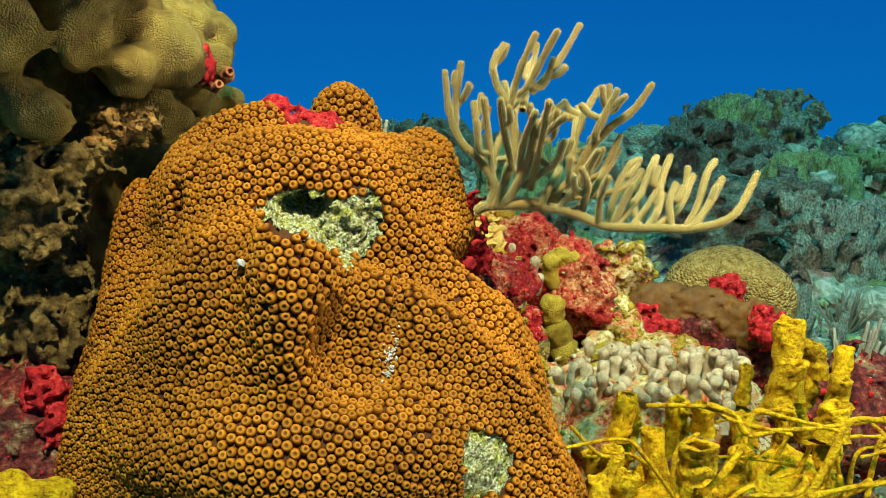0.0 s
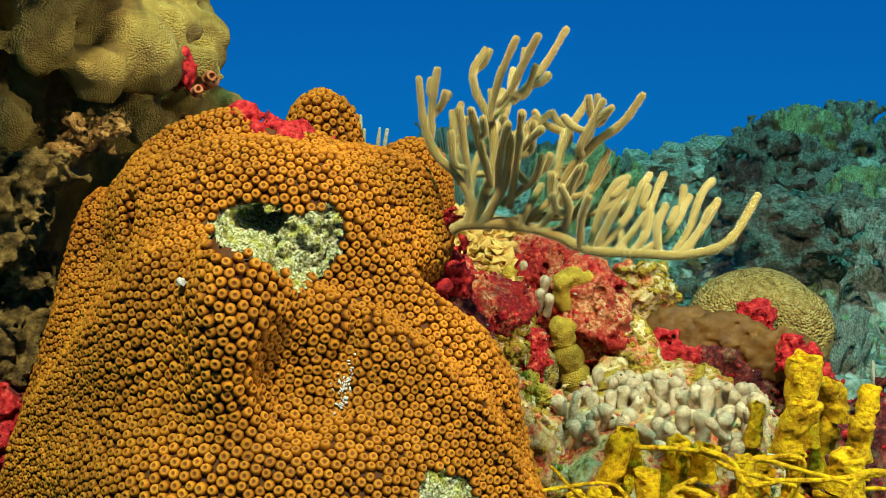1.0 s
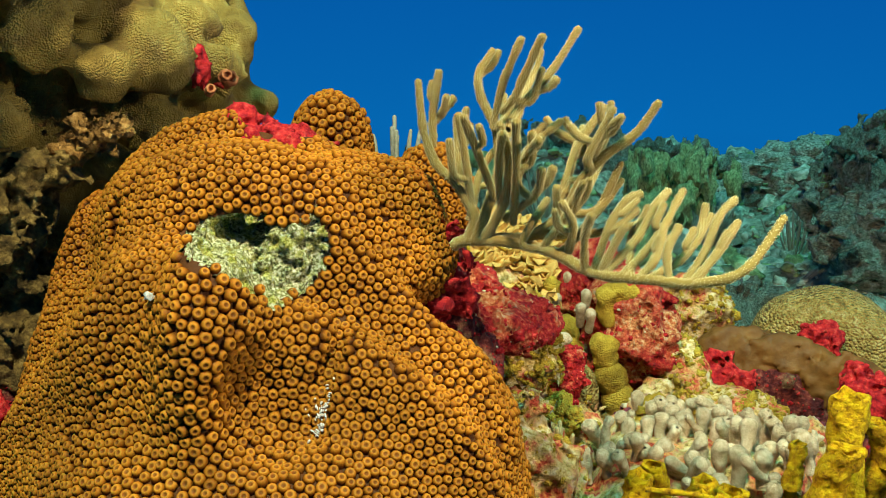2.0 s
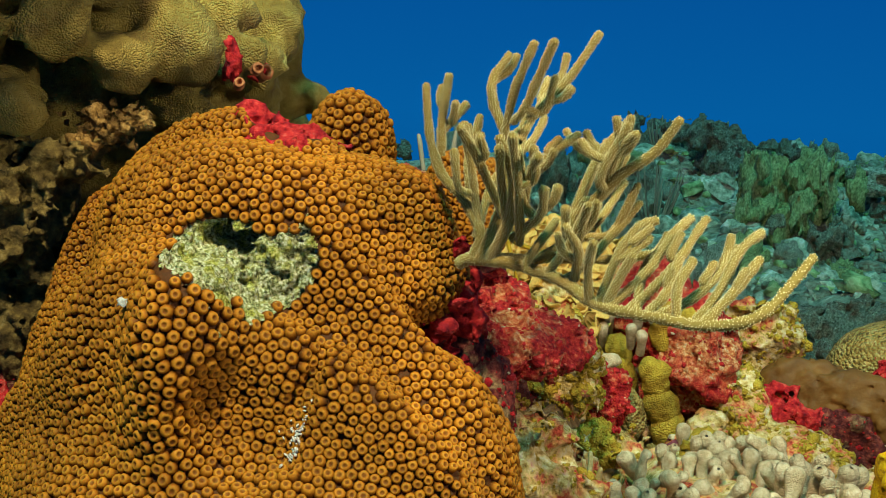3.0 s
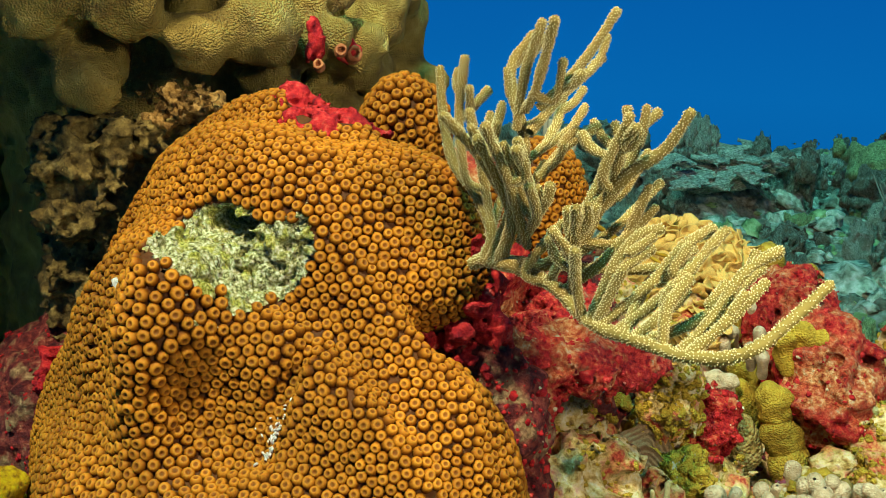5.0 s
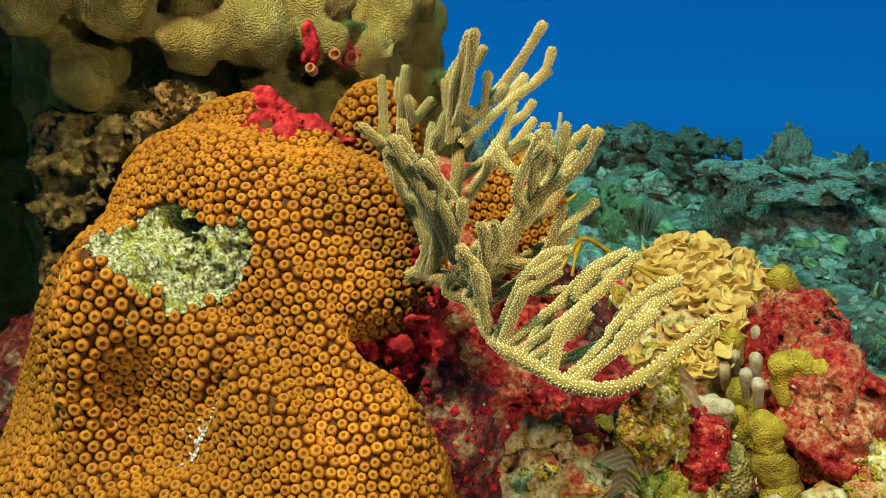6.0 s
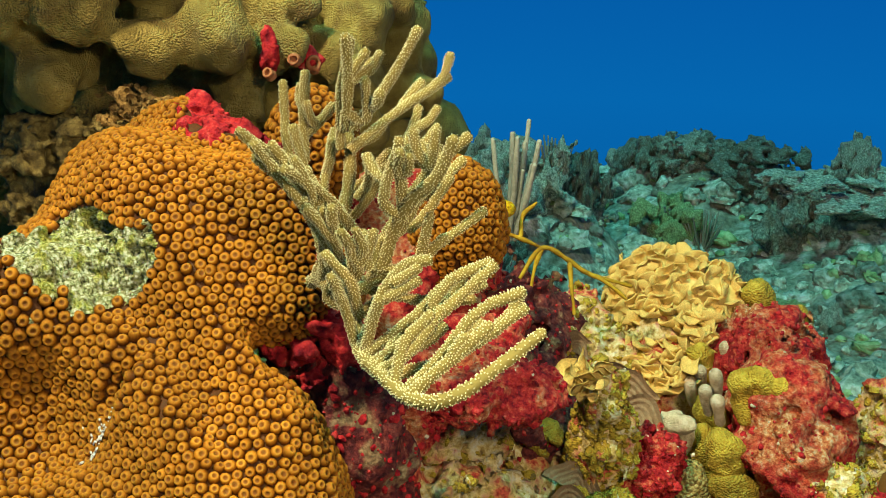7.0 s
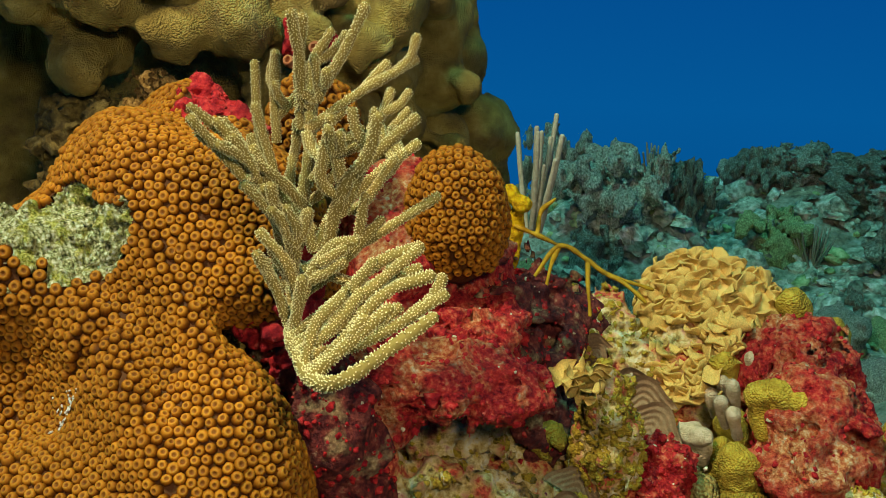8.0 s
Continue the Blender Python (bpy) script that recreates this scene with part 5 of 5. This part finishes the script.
# ---- crumbs and crusts on the rock ----
OLIVE = mat("olive_turf", ((0.25, (0.10, 0.08, 0.02)), (0.6, (0.28, 0.22, 0.05)), (0.8, (0.46, 0.40, 0.12))), 150, bump=0.8, dist=0.002)
PLUM = mat("plum_crust", ((0.25, (0.12, 0.02, 0.04)), (0.6, (0.30, 0.07, 0.09)), (0.8, (0.52, 0.22, 0.20))), 150, bump=0.8, dist=0.002)
CR = np.random.default_rng(141)
near_sel = (np.abs(g_mid[:, 0] - 0.15) < 0.5) & (np.abs(g_mid[:, 1] - 1.4) < 0.5)
gverts = np.stack([GX.ravel(), GY.ravel(), gz], 1)
gp = scatter(gverts, gq[near_sel], 9000, 142)
gn = np.tile((0, 0, 1.0), (len(gp), 1))
rp, rn, red = [], [], []
for k, (ob, v, q, f) in enumerate(ROCKS):
    s = scatter(v, q, 1500, 150 + k)
    rp.append(s)
    rn.append(normals_of(f, s))
    red.append(np.full(len(s), ob.data.materials[0] in (REDROCK, PLUMROCK)))
rp, rn, red = np.concatenate(rp), np.concatenate(rn), np.concatenate(red)


def crumbs(name, label, places, normals, size, material, seed, squash=0.7):
    g = np.random.default_rng(seed)
    vs = []
    for k in range(3):
        sel = np.arange(k, len(places), 3)
        lv, lf = lump_shape(seed + k, 0.35)
        n = normals[sel] + g.normal(0, 0.35, (len(sel), 3))
        n /= np.linalg.norm(n, axis=1, keepdims=True)
        s = size * g.lognormal(0, 0.45, len(sel))
        vs.append(stamp(lv, lf, places[sel], frames_on(n, g.random(len(sel)) * 6.28), np.stack([s, s * g.uniform(0.5, 1.2, len(sel)), s * squash * g.uniform(0.6, 1.5, len(sel))], 1)))
    lone(name, mesh_of(name, *join(*vs)), material, label, "reef growth", kind="stuff")


crumbs("cream_crust", "cream crusts and rubble strewn over the reef rock", gp[:3200], gn[:3200], 0.0036, CREAM, 161)
crumbs("olive_turf", "olive algae turf over the reef rock", gp[3200:5600], gn[3200:5600], 0.0034, OLIVE, 164)
crumbs("plum_crust", "dull red crusts over the reef rock", gp[5600:7400], gn[5600:7400], 0.0034, PLUM, 167)
crumbs("mustard_crust", "mustard crusts over the reef rock", gp[7400:], gn[7400:], 0.0036, MUSTARD, 170)
order = CR.permutation(len(rp))
rp, rn, red = rp[order], rn[order], red[order]
crumbs("cream_crust", "cream crusts on the red rocks", rp[:1100], rn[:1100], 0.0013, CREAM, 173, 0.6)
crumbs("red_crust", "crumbly red sponge on the red rocks", rp[2600:][red[2600:]], rn[2600:][red[2600:]], 0.0017, RED, 176, 0.8)
crumbs("mustard_crust", "yellow and tan crusts on the cream rocks", rp[2600:][~red[2600:]], rn[2600:][~red[2600:]], 0.0026, MUSTARD, 179, 0.7)

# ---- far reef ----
# these two also carry the haze of distance in their base colour
FARGREEN = mat("haze_tinted_green_coral", ((0.32, (0.16, 0.25, 0.08)), (0.5, (0.44, 0.62, 0.24)), (0.68, (0.76, 0.92, 0.46))), 26, detail=8, bump=1.0, dist=0.02, bump_scale=40, blotch=0.3)
FARPALE = mat("haze_tinted_pale_coral", ((0.34, (0.18, 0.23, 0.15)), (0.5, (0.54, 0.62, 0.42)), (0.64, (0.92, 0.94, 0.78))), 30, detail=9, bump=1.0, dist=0.03, bump_scale=30, blotch=0.35)


def head_mesh(kind, seed, step):
    """A far coral head of unit half-width, its foot at z = 0 and its top near 1."""
    g = np.random.default_rng(seed)
    if kind == "dome":
        lobes = [((0, 0, 0.35), (0.80, 0.80, 0.60))] + [((g.normal(0, 0.45), g.normal(0, 0.45), g.uniform(0.3, 0.8)), tuple(g.uniform(0.14, 0.26, 3))) for _ in range(18)]
        amp, k = 0.10, 0.05
    elif kind == "tower":
        lobes = [((g.normal(0, 0.12), g.normal(0, 0.12), z), (0.60 - 0.22 * z, 0.60 - 0.22 * z, 0.22)) for z in np.linspace(0.05, 0.8, 5)] + [((g.normal(0, 0.45), g.normal(0, 0.45), g.uniform(0.2, 1.0)), tuple(g.uniform(0.10, 0.22, 3))) for _ in range(22)]
        amp, k = 0.14, 0.03
    else:
        lobes = [((0, 0, 0.15), (0.7, 0.7, 0.42))] + [((g.normal(0, 0.48), g.normal(0, 0.48), g.uniform(0.15, 0.85)), tuple(g.uniform(0.10, 0.24, 3))) for _ in range(34)]
        amp, k = 0.16, 0.03

    def f(p):
        d = ell(p, *lobes[0])
        for c, r in lobes[1:]:
            d = smin(d, ell(p, c, r), k)
        return d + amp * fbm(p, 5.0, 4, seed, 0.62)

    v, q = skin(f, (-1.5, -1.5, -0.2), (1.5, 1.5, 1.4), step)
    return mesh_of("boulder_coral", v, q)


FINE = {k: [head_mesh(k, 200 + 10 * i + j, 0.058) for j in range(3)] for i, k in enumerate(("dome", "tower", "knobby"))}
COARSE = {k: [head_mesh(k, 260 + 10 * i + j, 0.12) for j in range(4)] for i, k in enumerate(("dome", "tower", "knobby"))}
HR = np.random.default_rng(211)


def far_head(kind, x, y, top, half, material, label, name="boulder_coral", kinds=FINE):
    z0 = floor_at(x, y) - 0.06
    tall = min(max(top - z0, 0.06), half * 2.0)
    me = kinds[kind][HR.integers(3)]
    ob = new(name, me)
    if not me.materials:
        me.materials.append(material)
    ob.material_slots[0].link = "OBJECT"
    ob.material_slots[0].material = material
    ob.matrix_world = Matrix.Translation((x, y, z0)) @ Matrix.Rotation(HR.uniform(0, 6.28), 4, "Z") @ Matrix.Diagonal((half, half * HR.uniform(0.8, 1.2), tall, 1))
    return tagged(ob, label, "coral", "coral heads on the far reef")


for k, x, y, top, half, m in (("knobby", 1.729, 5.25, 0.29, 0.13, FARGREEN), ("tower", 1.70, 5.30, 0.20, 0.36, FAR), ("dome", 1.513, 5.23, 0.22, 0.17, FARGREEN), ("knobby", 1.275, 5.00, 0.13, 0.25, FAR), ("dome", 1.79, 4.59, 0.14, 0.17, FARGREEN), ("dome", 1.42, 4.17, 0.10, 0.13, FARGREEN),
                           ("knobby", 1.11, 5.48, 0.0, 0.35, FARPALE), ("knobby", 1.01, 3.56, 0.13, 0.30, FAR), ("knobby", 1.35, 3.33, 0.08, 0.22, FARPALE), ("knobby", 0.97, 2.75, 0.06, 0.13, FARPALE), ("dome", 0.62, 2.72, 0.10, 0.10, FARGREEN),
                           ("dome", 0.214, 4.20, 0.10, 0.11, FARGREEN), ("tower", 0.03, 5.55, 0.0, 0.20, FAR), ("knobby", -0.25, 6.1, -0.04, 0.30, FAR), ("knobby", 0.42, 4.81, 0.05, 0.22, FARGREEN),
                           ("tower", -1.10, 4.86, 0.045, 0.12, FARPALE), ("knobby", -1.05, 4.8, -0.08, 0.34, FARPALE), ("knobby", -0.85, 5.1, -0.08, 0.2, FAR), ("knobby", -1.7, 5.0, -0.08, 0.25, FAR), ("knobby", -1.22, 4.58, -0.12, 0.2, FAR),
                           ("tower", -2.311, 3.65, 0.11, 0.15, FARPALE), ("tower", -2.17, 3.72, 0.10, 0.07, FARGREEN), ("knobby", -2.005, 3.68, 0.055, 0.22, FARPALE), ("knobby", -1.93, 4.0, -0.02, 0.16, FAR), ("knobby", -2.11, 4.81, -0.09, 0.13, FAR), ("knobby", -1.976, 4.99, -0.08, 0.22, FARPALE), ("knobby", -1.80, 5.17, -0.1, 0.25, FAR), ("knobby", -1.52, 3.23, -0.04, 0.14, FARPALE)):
    far_head(k, x, y, top, half, m, {"dome": "rounded green-grey coral head on the far reef", "tower": "upright blocky coral head on the far reef", "knobby": "knobby coral head on the far reef, coloured for water haze"}[k])
spots = []
while len(spots) < 268:
    a, d = radians(HR.uniform(-62, 34)), HR.uniform(1.9, 6.6) ** 1.0
    x, y = 0.35 + d * math.sin(a), 0.35 + d * math.cos(a)
    if y < 2.1 and x > -0.9 or math.hypot(x + 0.1, y - 1.4) < 0.95:
        continue
    spots.append((x, y, d))
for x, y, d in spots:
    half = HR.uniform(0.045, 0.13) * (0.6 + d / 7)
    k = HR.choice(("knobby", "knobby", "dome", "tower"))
    far_head(k, x, y, floor_at(x, y) + half * HR.uniform(0.5, 1.1), half, (FAR, FARPALE, FARGREEN, FAR)[HR.integers(4)], {"dome": "rounded green-grey coral head on the far reef", "tower": "upright blocky coral head on the far reef", "knobby": "knobby coral head on the far reef, coloured for water haze"}[k], kinds=COARSE)
for i, (x, y, h) in enumerate(((-0.20, 5.0, 0.28), (-1.985, 3.89, 0.17), (-0.3, 5.9, 0.2), (0.9, 4.6, 0.2), (-1.6, 4.5, 0.16), (1.2, 2.9, 0.12), (-0.62, 2.75, 0.10))):
    soft_coral("bushy grey-green soft coral on the far reef", (x, y, floor_at(x, y)), 26, h, 0.30 * h, 0.0042, 230 + i, PALEROD, group="far soft corals")
fr = [np.array((0.35 + d * math.sin(a), 0.35 + d * math.cos(a), 0)) for a, d in zip(HR.uniform(-1.1, 0.62, 11000), HR.uniform(1.6, 6.8, 11000))]
fr = np.array([p for p in fr if math.hypot(p[0] + 0.1, p[1] - 1.4) > 0.75])
fr[:, 2] = floor_h(fr[:, 0], fr[:, 1])
up = np.tile((0, 0, 1.0), (len(fr), 1))
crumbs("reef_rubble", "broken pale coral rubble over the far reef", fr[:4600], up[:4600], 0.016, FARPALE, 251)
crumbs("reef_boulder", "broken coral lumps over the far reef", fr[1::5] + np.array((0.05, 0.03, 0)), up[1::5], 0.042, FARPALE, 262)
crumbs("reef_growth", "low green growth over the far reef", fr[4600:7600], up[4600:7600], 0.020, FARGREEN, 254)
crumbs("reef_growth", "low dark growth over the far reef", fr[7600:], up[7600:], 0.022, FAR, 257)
